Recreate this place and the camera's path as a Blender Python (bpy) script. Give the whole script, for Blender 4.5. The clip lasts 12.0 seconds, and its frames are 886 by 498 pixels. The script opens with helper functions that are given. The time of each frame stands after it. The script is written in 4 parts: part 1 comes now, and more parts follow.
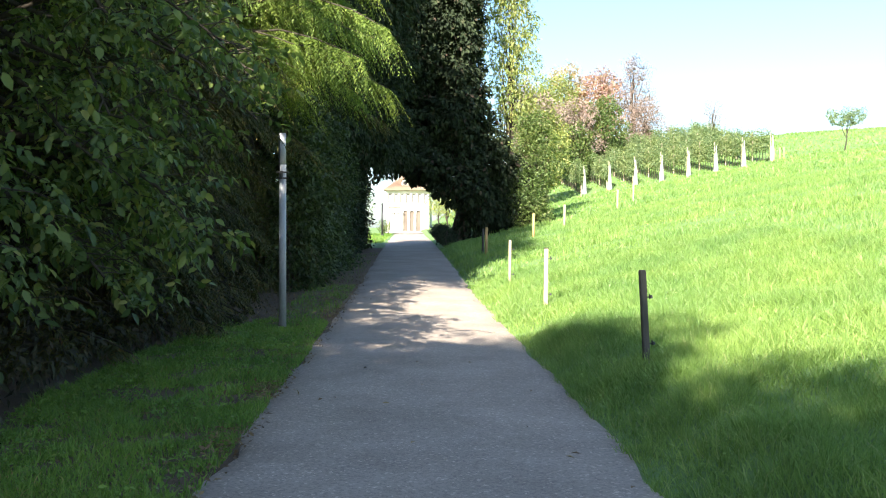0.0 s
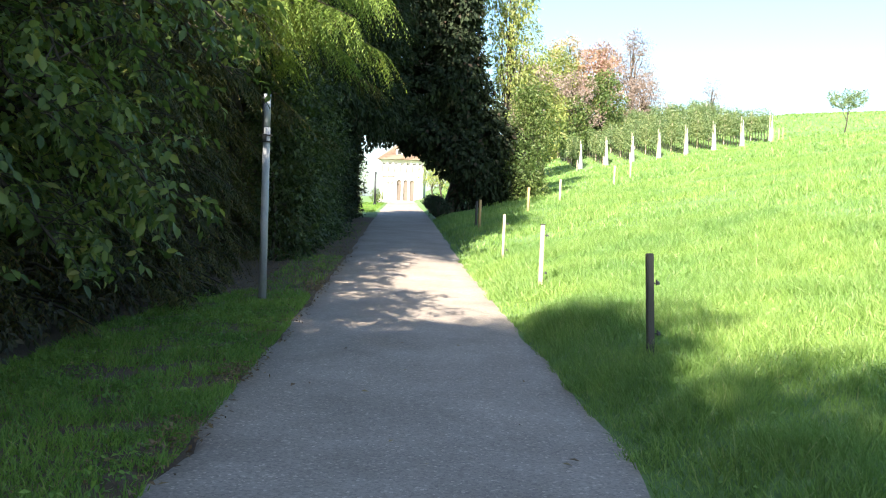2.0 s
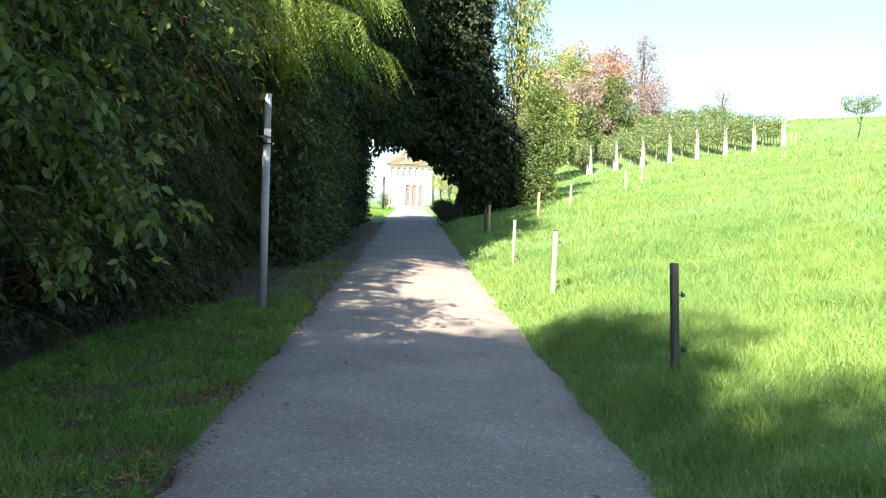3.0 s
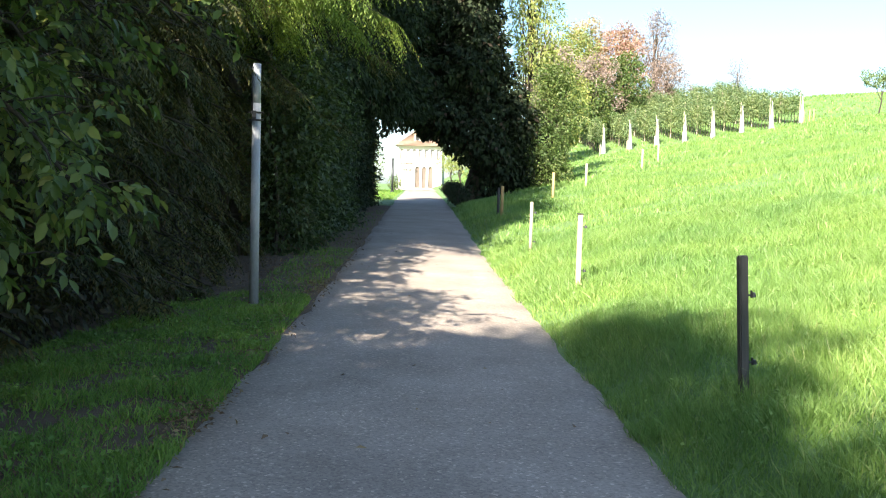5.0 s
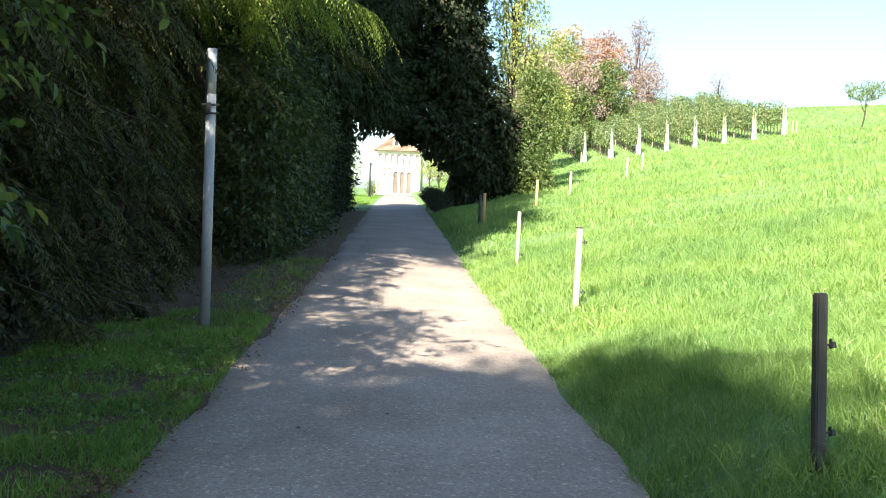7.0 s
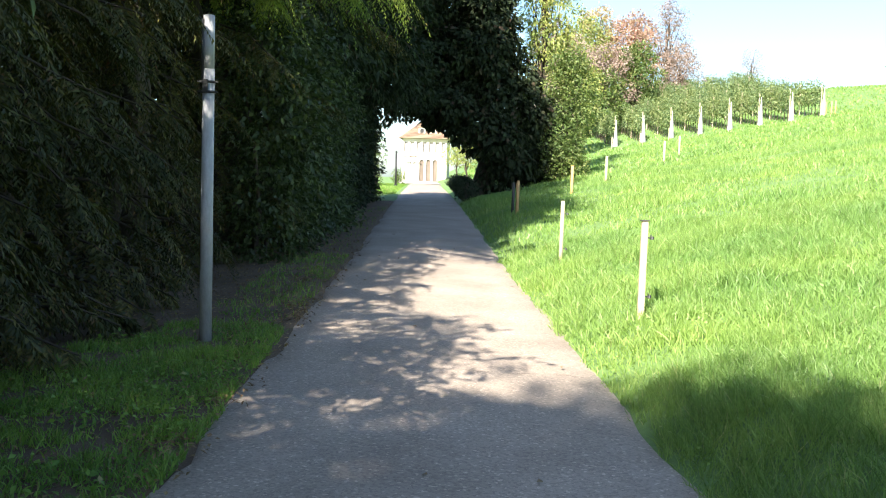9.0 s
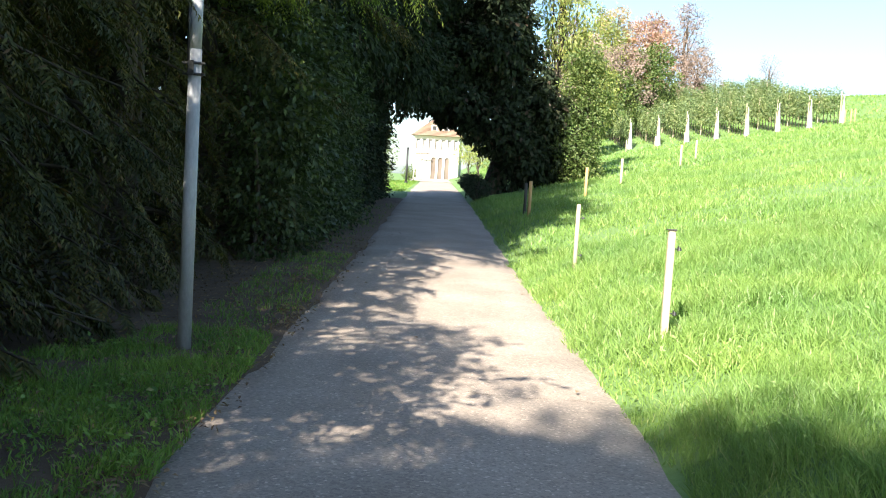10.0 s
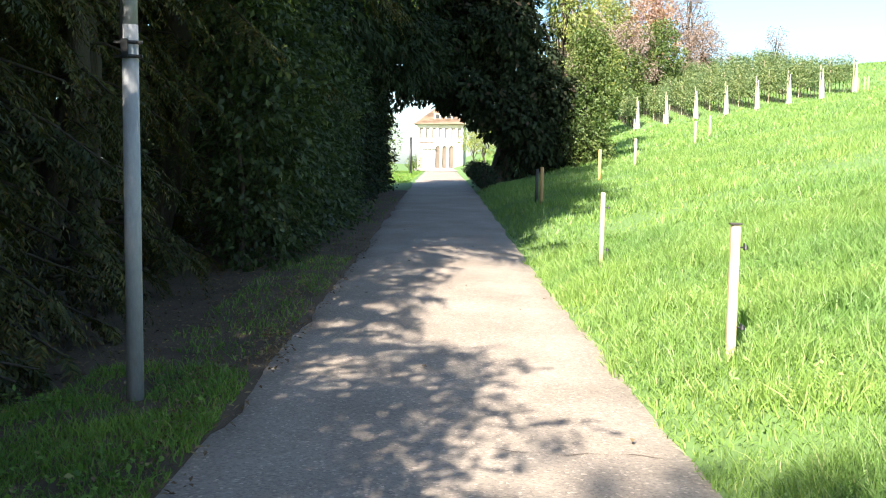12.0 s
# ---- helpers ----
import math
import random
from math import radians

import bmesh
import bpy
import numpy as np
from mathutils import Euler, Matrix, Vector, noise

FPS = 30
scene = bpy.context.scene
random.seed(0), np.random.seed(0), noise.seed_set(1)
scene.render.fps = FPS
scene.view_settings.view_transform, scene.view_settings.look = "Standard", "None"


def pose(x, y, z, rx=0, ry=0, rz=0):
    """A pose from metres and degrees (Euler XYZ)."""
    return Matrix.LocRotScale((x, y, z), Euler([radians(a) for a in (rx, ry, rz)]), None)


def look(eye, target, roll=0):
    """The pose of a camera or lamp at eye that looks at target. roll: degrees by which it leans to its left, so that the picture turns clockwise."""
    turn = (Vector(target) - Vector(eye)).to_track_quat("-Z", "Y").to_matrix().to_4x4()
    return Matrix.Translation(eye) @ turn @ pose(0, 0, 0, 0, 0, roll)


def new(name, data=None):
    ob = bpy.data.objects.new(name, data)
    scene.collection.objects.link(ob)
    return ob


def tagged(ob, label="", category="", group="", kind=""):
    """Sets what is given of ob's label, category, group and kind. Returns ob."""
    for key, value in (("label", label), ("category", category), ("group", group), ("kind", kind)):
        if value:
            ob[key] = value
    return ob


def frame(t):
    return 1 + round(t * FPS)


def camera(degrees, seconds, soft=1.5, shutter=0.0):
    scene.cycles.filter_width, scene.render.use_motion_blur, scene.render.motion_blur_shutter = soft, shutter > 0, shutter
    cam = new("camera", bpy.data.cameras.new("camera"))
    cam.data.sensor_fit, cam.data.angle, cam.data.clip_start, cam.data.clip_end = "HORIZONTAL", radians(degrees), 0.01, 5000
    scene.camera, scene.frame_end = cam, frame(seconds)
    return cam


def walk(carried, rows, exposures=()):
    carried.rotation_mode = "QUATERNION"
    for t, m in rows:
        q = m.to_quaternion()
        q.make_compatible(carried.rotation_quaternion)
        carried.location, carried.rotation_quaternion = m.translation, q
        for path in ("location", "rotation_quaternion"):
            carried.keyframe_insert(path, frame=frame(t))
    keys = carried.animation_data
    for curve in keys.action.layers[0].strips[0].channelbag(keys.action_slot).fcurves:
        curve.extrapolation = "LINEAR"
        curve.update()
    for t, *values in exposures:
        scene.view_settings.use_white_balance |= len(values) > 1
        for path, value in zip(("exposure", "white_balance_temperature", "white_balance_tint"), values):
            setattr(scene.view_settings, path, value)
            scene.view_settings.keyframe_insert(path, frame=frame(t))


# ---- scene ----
# camera and walk
cam = camera(50.0, 12.0, soft=1.1)
PATH = [
    (0, (0.454, -1.533, 1.558), (0.402, 0.466, 1.515), 0.3),
    (0.5, (0.477, -1.442, 1.552), (0.421, 0.556, 1.492), 0.2),
    (1, (0.578, -1.261, 1.562), (0.512, 0.736, 1.484), 0.4),
    (1.5, (0.585, -1.06, 1.562), (0.555, 0.937, 1.454), 2.0),
    (2, (0.461, -0.755, 1.577), (0.426, 1.242, 1.473), 2.1),
    (2.5, (0.431, -0.496, 1.559), (0.399, 1.501, 1.464), 1.3),
    (3, (0.461, -0.138, 1.575), (0.407, 1.859, 1.481), 2.2),
    (3.2, (0.467, -0.007, 1.577), (0.392, 1.989, 1.48), 2.7),
    (5, (0.402, 1.279, 1.573), (0.327, 3.274, 1.44), 1.6),
    (5.5, (0.318, 1.67, 1.579), (0.256, 3.664, 1.445), 0.1),
    (6, (0.316, 1.997, 1.57), (0.267, 3.993, 1.438), -0.3),
    (6.5, (0.371, 2.39, 1.6), (0.328, 4.386, 1.484), 1.2),
    (7, (0.304, 2.78, 1.587), (0.277, 4.777, 1.468), 2.6),
    (7.2, (0.289, 2.903, 1.596), (0.258, 4.9, 1.495), 0.5),
    (9, (0.143, 4.38, 1.597), (0.061, 6.373, 1.45), 1.8),
    (9.5, (0.166, 4.846, 1.605), (0.078, 6.839, 1.459), 2.8),
    (10, (0.14, 5.215, 1.604), (0.038, 7.206, 1.452), 3.4),
    (10.5, (0.059, 5.613, 1.617), (-0.046, 7.604, 1.462), 1.8),
    (11, (0.093, 6.024, 1.607), (-0.009, 8.014, 1.444), 0.4),
    (11.5, (0.121, 6.424, 1.643), (-0.001, 8.413, 1.468), 1.2),
    (12, (0.049, 6.825, 1.644), (-0.07, 8.814, 1.467), 0.8),
]
walk(cam, [(t, look(eye, target, roll)) for t, eye, target, roll in PATH], exposures=[(0.0, 2.15), (9.0, 2.05), (12.0, 1.98)])

# ---------------- world, sun ----------------
SUN_FROM = (199.0, 36.0)   # bearing clockwise from +y that the sun stands at, elevation
world = bpy.data.worlds.new("sky")
scene.world = world
world.use_nodes = True
wn = world.node_tree.nodes
sky = wn.new("ShaderNodeTexSky")
sky.sky_type, sky.sun_disc = "NISHITA", False
sky.sun_elevation, sky.sun_rotation = radians(SUN_FROM[1]), radians(SUN_FROM[0])
sky.air_density, sky.dust_density, sky.ozone_density = 1.0, 1.1, 2.2
wn["Background"].inputs["Strength"].default_value = 0.077
tone = wn.new("ShaderNodeMix")
tone.data_type, tone.blend_type = "RGBA", "MULTIPLY"
tone.inputs[0].default_value, tone.inputs[7].default_value = 1.0, (0.84, 0.93, 0.985, 1)
world.node_tree.links.new(sky.outputs[0], tone.inputs[6])
world.node_tree.links.new(tone.outputs[2], wn["Background"].inputs["Color"])
sun_data = bpy.data.lights.new("sun", "SUN")
sun_data.energy, sun_data.angle, sun_data.color = 4.95, radians(0.55), (1.0, 0.93, 0.82)
sun = new("sun", sun_data)
sb, se = radians(SUN_FROM[0]), radians(SUN_FROM[1])
SUN_DIR = Vector((math.sin(sb) * math.cos(se), math.cos(sb) * math.cos(se), math.sin(se)))
sun.matrix_world = look(SUN_DIR * 60, (0, 0, 0))

# ---------------- materials ----------------


def nodes_of(name):
    m = bpy.data.materials.new(name)
    m.use_nodes = True
    nt = m.node_tree
    return m, nt, nt.nodes["Principled BSDF"], nt.nodes["Material Output"]


def ramp(nt, fac, stops):
    r = nt.nodes.new("ShaderNodeValToRGB")
    el = r.color_ramp.elements
    while len(el) < len(stops):
        el.new(0.5)
    for e, (p, c) in zip(el, stops):
        e.position, e.color = p, (*c, 1)
    nt.links.new(fac, r.inputs[0])
    return r.outputs[0]


def noise_tex(nt, scale, detail=4, rough=0.6, stretch=None):
    tc = nt.nodes.new("ShaderNodeTexCoord")
    src = tc.outputs["Object"]
    if stretch:
        mp = nt.nodes.new("ShaderNodeMapping")
        mp.inputs["Scale"].default_value = stretch
        nt.links.new(src, mp.inputs[0])
        src = mp.outputs[0]
    n = nt.nodes.new("ShaderNodeTexNoise")
    n.inputs["Scale"].default_value, n.inputs["Detail"].default_value, n.inputs["Roughness"].default_value = scale, detail, rough
    nt.links.new(src, n.inputs["Vector"])
    return n.outputs["Fac"]


def mixed(nt, a, b, fac, blend="MIX"):
    mx = nt.nodes.new("ShaderNodeMix")
    mx.data_type, mx.blend_type = "RGBA", blend
    for sock, v in ((mx.inputs[6], a), (mx.inputs[7], b), (mx.inputs[0], fac)):
        if isinstance(v, (int, float)):
            sock.default_value = v
        elif isinstance(v, tuple):
            sock.default_value = (*v, 1)
        else:
            nt.links.new(v, sock)
    return mx.outputs[2]


def surface(name, c1, c2, big, small, rough=0.8, bump=0.3, depth=0.01, stretch=None, metal=0.0, speck=None):
    """Two scales of variation: broad patches and fine grain, with relief from the grain."""
    m, nt, bs, out = nodes_of(name)
    broad = ramp(nt, noise_tex(nt, big, 3, 0.6, stretch), [(0.3, c1), (0.7, c2)])
    fine = noise_tex(nt, small, 5, 0.7, stretch)
    col = mixed(nt, broad, ramp(nt, fine, [(0.25, (0.45, 0.45, 0.45)), (0.75, (1.0, 1.0, 1.0))]), 0.6, "MULTIPLY")
    if speck:
        v = nt.nodes.new("ShaderNodeTexVoronoi")
        v.inputs["Scale"].default_value = speck[0]
        tc = nt.nodes.new("ShaderNodeTexCoord")
        nt.links.new(tc.outputs["Object"], v.inputs["Vector"])
        sp = nt.nodes.new("ShaderNodeSeparateColor")
        nt.links.new(v.outputs["Color"], sp.inputs[0])
        tint = ramp(nt, sp.outputs[0], [(0.0, speck[1]), (0.55, (1, 1, 1)), (0.91, (1, 1, 1)), (1.0, speck[2])])
        col = mixed(nt, col, tint, 0.85, "MULTIPLY")
    nt.links.new(col, bs.inputs["Base Color"])
    bs.inputs["Roughness"].default_value, bs.inputs["Metallic"].default_value = rough, metal
    bp = nt.nodes.new("ShaderNodeBump")
    bp.inputs["Strength"].default_value, bp.inputs["Distance"].default_value = bump, depth
    nt.links.new(fine, bp.inputs["Height"])
    nt.links.new(bp.outputs[0], bs.inputs["Normal"])
    return m


def leaf_material(name, stops, through_light=0.35, rough=0.5, patch=0.0, patch_scale=0.3):
    """Leaves: each island has its own shade, some light comes through."""
    m, nt, bs, out = nodes_of(name)
    geo = nt.nodes.new("ShaderNodeNewGeometry")
    col = ramp(nt, geo.outputs["Random Per Island"], stops)
    if patch:
        n = ramp(nt, noise_tex(nt, patch_scale, 3), [(0.35, (1 - patch, 1 - patch * 0.85, 1 - patch)), (0.65, (1.12, 1.0, 0.85))])
        col = mixed(nt, col, n, 1.0, "MULTIPLY")
    nt.links.new(col, bs.inputs["Base Color"])
    bs.inputs["Roughness"].default_value = rough
    bs.inputs["Specular IOR Level"].default_value = 0.35
    tr = nt.nodes.new("ShaderNodeBsdfTranslucent")
    bright = mixed(nt, col, (1.2, 1.22, 0.75), 1.0, "MULTIPLY")
    nt.links.new(bright, tr.inputs[0])
    ms = nt.nodes.new("ShaderNodeMixShader")
    ms.inputs[0].default_value = through_light
    nt.links.new(bs.outputs[0], ms.inputs[1])
    nt.links.new(tr.outputs[0], ms.inputs[2])
    nt.links.new(ms.outputs[0], out.inputs["Surface"])
    return m


SOIL = surface("brown_leaf_litter_soil", (0.075, 0.047, 0.026), (0.14, 0.09, 0.05), 1.6, 35, 0.95, 0.8, 0.02)
ASPHALT = surface("old_asphalt", (0.31, 0.252, 0.20), (0.44, 0.364, 0.296), 0.9, 70, 0.85, 0.5, 0.006, speck=(62, (0.66, 0.65, 0.66), (1.8, 1.75, 1.7)))
GRAVEL = surface("dusty_gravel_edge", (0.40, 0.36, 0.30), (0.52, 0.48, 0.41), 2.0, 60, 0.95, 0.6, 0.01)
MEADOW = surface("meadow_soil", (0.11, 0.20, 0.05), (0.16, 0.265, 0.075), 0.25, 9, 0.9, 0.6, 0.05)
BARK = surface("brown_bark", (0.035, 0.026, 0.018), (0.09, 0.07, 0.05), 1.5, 16, 0.95, 0.9, 0.03, (1, 1, 0.25))
POST_WOOD = surface("pale_sawn_wood", (0.42, 0.34, 0.22), (0.54, 0.455, 0.32), 2.0, 30, 0.8, 0.4, 0.004, (1, 1, 0.12))
GREY_WOOD = surface("weathered_grey_wood", (0.045, 0.041, 0.036), (0.12, 0.11, 0.096), 3.0, 30, 0.9, 0.7, 0.006, (1, 1, 0.1))
ORANGE_WOOD = surface("orange_stained_wood", (0.52, 0.30, 0.11), (0.62, 0.40, 0.18), 2.0, 30, 0.8, 0.4, 0.004, (1, 1, 0.12))
BLACK_PLASTIC = surface("black_plastic", (0.012, 0.012, 0.012), (0.03, 0.03, 0.03), 5, 60, 0.45, 0.1, 0.001)
CONCRETE_POLE = surface("pale_grey_pole_paint", (0.30, 0.30, 0.305), (0.41, 0.41, 0.41), 1.2, 40, 0.6, 0.25, 0.002, (1, 1, 0.3))
ZINC = surface("galvanised_zinc", (0.42, 0.43, 0.44), (0.60, 0.61, 0.62), 4, 50, 0.45, 0.15, 0.001, metal=0.7)
PLASTER = surface("cream_plaster", (0.74, 0.69, 0.58), (0.82, 0.78, 0.68), 0.5, 12, 0.9, 0.2, 0.004)
ROOF_TILE = surface("red_clay_tile", (0.32, 0.22, 0.155), (0.44, 0.32, 0.235), 1.4, 14, 0.85, 0.4, 0.02)
DARK_WOOD = surface("brown_door_wood", (0.12, 0.09, 0.068), (0.185, 0.145, 0.115), 2, 24, 0.7, 0.3, 0.004, (1, 1, 0.15))
SHUTTER_GREY = surface("grey_timber", (0.30, 0.28, 0.27), (0.42, 0.40, 0.38), 2, 24, 0.8, 0.3, 0.004)
WHITE_NET = surface("white_hail_net", (0.30, 0.30, 0.30), (0.44, 0.44, 0.43), 3, 40, 0.8, 0.4, 0.01)

G = lambda *c: c
WALNUT_LEAF = leaf_material("broad_leaf", [(0, G(0.0558, 0.0913, 0.0287)), (0.5, G(0.103, 0.152, 0.0415)), (0.9, G(0.189, 0.234, 0.0677)), (1, G(0.274, 0.261, 0.0757))], 0.5, 0.42)
# strong patch puts dark hollows and lit clumps into the twig colour
YEW_LEAF = leaf_material("conifer_twig", [(0, G(0.0435, 0.0505, 0.0156)), (0.6, G(0.0816, 0.0892, 0.0235)), (0.9, G(0.143, 0.135, 0.0352)), (1, G(0.15, 0.0803, 0.0391))], 0.22, 0.6, 0.6, 0.9)
SPRUCE_LEAF = leaf_material("spruce_twig", [(0, G(0.122, 0.193, 0.0439)), (0.6, G(0.231, 0.322, 0.0731)), (0.95, G(0.354, 0.451, 0.109)), (1, G(0.245, 0.193, 0.0805))], 0.42, 0.5, 0.3, 0.6)
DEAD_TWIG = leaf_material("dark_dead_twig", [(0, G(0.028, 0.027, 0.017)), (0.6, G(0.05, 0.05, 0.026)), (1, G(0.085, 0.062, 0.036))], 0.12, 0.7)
HEDGE_LEAF = leaf_material("hedge_leaf", [(0, G(0.030, 0.046, 0.015)), (0.6, G(0.048, 0.074, 0.024)), (0.93, G(0.085, 0.12, 0.04)), (1, G(0.11, 0.14, 0.05))], 0.3, 0.45)
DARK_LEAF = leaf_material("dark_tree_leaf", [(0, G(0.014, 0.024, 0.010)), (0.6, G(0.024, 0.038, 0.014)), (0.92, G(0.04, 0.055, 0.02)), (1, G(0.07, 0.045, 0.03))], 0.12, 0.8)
# LIGHT, RED, ORANGE and BROWN are paled, hillside haze put into their colour
LIGHT_LEAF = leaf_material("yellow_green_leaf", [(0, G(0.165, 0.232, 0.0648)), (0.6, G(0.262, 0.316, 0.108)), (1, G(0.37, 0.358, 0.13))], 0.35, 0.5, 0.2, 0.4)
BUSH_LEAF = leaf_material("green_bush_leaf", [(0, G(0.0612, 0.111, 0.0288)), (0.6, G(0.116, 0.177, 0.0504)), (1, G(0.19, 0.229, 0.0864))], 0.3, 0.45, 0.2, 0.5)
RED_LEAF = leaf_material("autumn_red_leaf", [(0, G(0.335, 0.184, 0.151)), (0.6, G(0.419, 0.257, 0.203)), (1, G(0.385, 0.331, 0.203))], 0.35, 0.5)
ORANGE_LEAF = leaf_material("autumn_orange_leaf", [(0, G(0.419, 0.275, 0.146)), (0.6, G(0.435, 0.331, 0.194)), (1, G(0.319, 0.331, 0.155))], 0.35, 0.5)
BROWN_LEAF = leaf_material("autumn_brown_twig", [(0, G(0.205, 0.15, 0.122)), (0.6, G(0.29, 0.216, 0.179)), (1, G(0.356, 0.271, 0.235))], 0.2, 0.7)
VINE_LEAF = leaf_material("vine_leaf", [(0, G(0.10, 0.165, 0.075)), (0.6, G(0.175, 0.25, 0.11)), (1, G(0.30, 0.36, 0.19))], 0.35, 0.5, 0.2, 0.3)
GRASS = leaf_material("meadow_grass", [(0, G(0.137, 0.255, 0.0631)), (0.55, G(0.216, 0.36, 0.102)), (0.95, G(0.302, 0.45, 0.155)), (1, G(0.43, 0.46, 0.252))], 0.4, 0.45, 0.25, 0.45)
VERGE_GRASS = leaf_material("verge_grass", [(0, G(0.103, 0.202, 0.0374)), (0.6, G(0.172, 0.308, 0.0587)), (0.95, G(0.242, 0.378, 0.0855)), (1, G(0.345, 0.284, 0.128))], 0.35, 0.5, 0.3, 0.8)
DRY_LEAF = leaf_material("fallen_leaf", [(0, G(0.12, 0.07, 0.035)), (0.6, G(0.20, 0.13, 0.07)), (1, G(0.30, 0.22, 0.11))], 0.15, 0.7)

# ---------------- lie of the land ----------------


def smooth(a, lo, hi):
    k = np.clip((np.asarray(a, float) - lo) / (hi - lo), 0, 1)
    return k * k * (3 - 2 * k)


def centre(y):
    """x of the lane's middle line."""
    return 0.45 - 0.063 * np.asarray(y, float)


def lane_z(y):
    return np.interp(y, [-60, -2, 3, 8, 14, 18, 24, 34, 55, 85, 110, 400], [-0.5, -0.03, -0.01, 0.0, 0.01, 0.04, 0.12, 0.34, 0.68, 0.95, 1.12, 1.3])


def land(x, y):
    """Ground height: the lane, a flat verge on its west side, the meadow rising on its east side to a crest."""
    x, y = np.asarray(x, float), np.asarray(y, float)
    u = x - centre(y)
    z = lane_z(y)
    rise = np.maximum(u - 1.5, 0) - 0.5 * np.maximum(u - 32, 0)
    up = 0.2 * rise + 3.7 * smooth(y, 80, 115) * smooth(u, 5, 22) + 0.16 * smooth(u, 1.5, 2.2)
    hill = z + up + smooth(u, 2.5, 7) * np.interp(y, [34, 55, 85, 110, 400], [0, 0.09, 0.45, 0.63, 0.7])
    cap = 13.7 - 5 * smooth(y, 125, 260)
    hill = np.where(hill > cap - 1, cap - 1 + (1 - np.exp(-np.maximum(hill - cap + 1, 0))), hill)
    down = -0.04 * np.maximum(-u - 2.4, 0)
    z = np.where(u > 1.5, hill, z + np.maximum(down, -2.5))
    far = smooth(np.hypot(x, y - 40), 300, 900)
    return z * (1 - far) + 2.0 * far


def bumps(x, y, size, height):
    return height * np.array([noise.noise(Vector((a / size, b / size, 3.1))) for a, b in zip(np.ravel(x), np.ravel(y))]).reshape(np.shape(x))


# ---------------- mesh helpers ----------------


def mesh_of(name, verts, faces, material, flat=True):
    me = bpy.data.meshes.new(name)
    verts = np.asarray(verts, np.float32)
    faces = np.asarray(faces, np.int32)
    k = faces.shape[1]
    me.vertices.add(len(verts))
    me.vertices.foreach_set("co", verts.ravel())
    me.loops.add(faces.size)
    me.loops.foreach_set("vertex_index", faces.ravel())
    me.polygons.add(len(faces))
    me.polygons.foreach_set("loop_start", np.arange(0, faces.size, k, dtype=np.int32))
    me.polygons.foreach_set("loop_total", np.full(len(faces), k, np.int32))
    if not flat:
        me.polygons.foreach_set("use_smooth", np.ones(len(faces), bool))
    me.update(calc_edges=True)
    me.materials.append(material)
    return me


def thing(name, x, y, z=None, label="", category="", group="", turn=0.0, kind=""):
    ob = new(name)
    ob.empty_display_size = 0.2
    ob.matrix_basis = pose(x, y, float(land(x, y)) if z is None else z, 0, 0, turn)
    return tagged(ob, label, category, group, kind)


def part(name, bm, material, parent, label="", smooth_faces=False):
    """Links a bmesh (or a finished mesh) as one mesh object under a thing or a part."""
    if isinstance(bm, bmesh.types.BMesh):
        me = bpy.data.meshes.new(name)
        bm.to_mesh(me)
        bm.free()
        me.materials.append(material)
        if smooth_faces:
            for p in me.polygons:
                p.use_smooth = True
    else:
        me = bm
    ob = new(name, me)
    ob.parent = parent
    return tagged(ob, label)


def box(sx, sy, sz, at=(0, 0, 0), bevel=0.0, bm=None, taper=1.0):
    """A bevelled block whose base centre is at the given place."""
    own = bmesh.new()
    bmesh.ops.create_cube(own, size=1)
    for v in own.verts:
        k = taper if v.co.z > 0 else 1
        v.co = Vector((v.co.x * sx * k, v.co.y * sy * k, (v.co.z + 0.5) * sz))
    if bevel:
        bmesh.ops.bevel(own, geom=own.edges[:], offset=bevel, segments=2, affect="EDGES")
    bmesh.ops.translate(own, verts=own.verts, vec=at)
    if bm is None:
        return own
    tmp = bpy.data.meshes.new("tmp")
    own.to_mesh(tmp)
    own.free()
    bm.from_mesh(tmp)
    bpy.data.meshes.remove(tmp)
    return bm


def tubes(paths, sides=7):
    """Vertices and quads of tapered tubes; each path is a list of (point, radius)."""
    V, F = [], []
    for path in paths:
        start = len(V)
        for i, (p, r) in enumerate(path):
            a = Vector(path[max(i - 1, 0)][0])
            b = Vector(path[min(i + 1, len(path) - 1)][0])
            d = (b - a).normalized()
            s = d.cross(Vector((0.31, 0.87, 0.12))).normalized()
            w = d.cross(s)
            for k in range(sides):
                an = 2 * math.pi * k / sides
                V.append(tuple(Vector(p) + (s * math.cos(an) + w * math.sin(an)) * r))
        for i in range(len(path) - 1):
            for k in range(sides):
                a, b = start + i * sides + k, start + i * sides + (k + 1) % sides
                F.append((a, b, b + sides, a + sides))
    return V, F


def unit(a):
    return a / np.maximum(np.linalg.norm(a, axis=-1, keepdims=True), 1e-9)


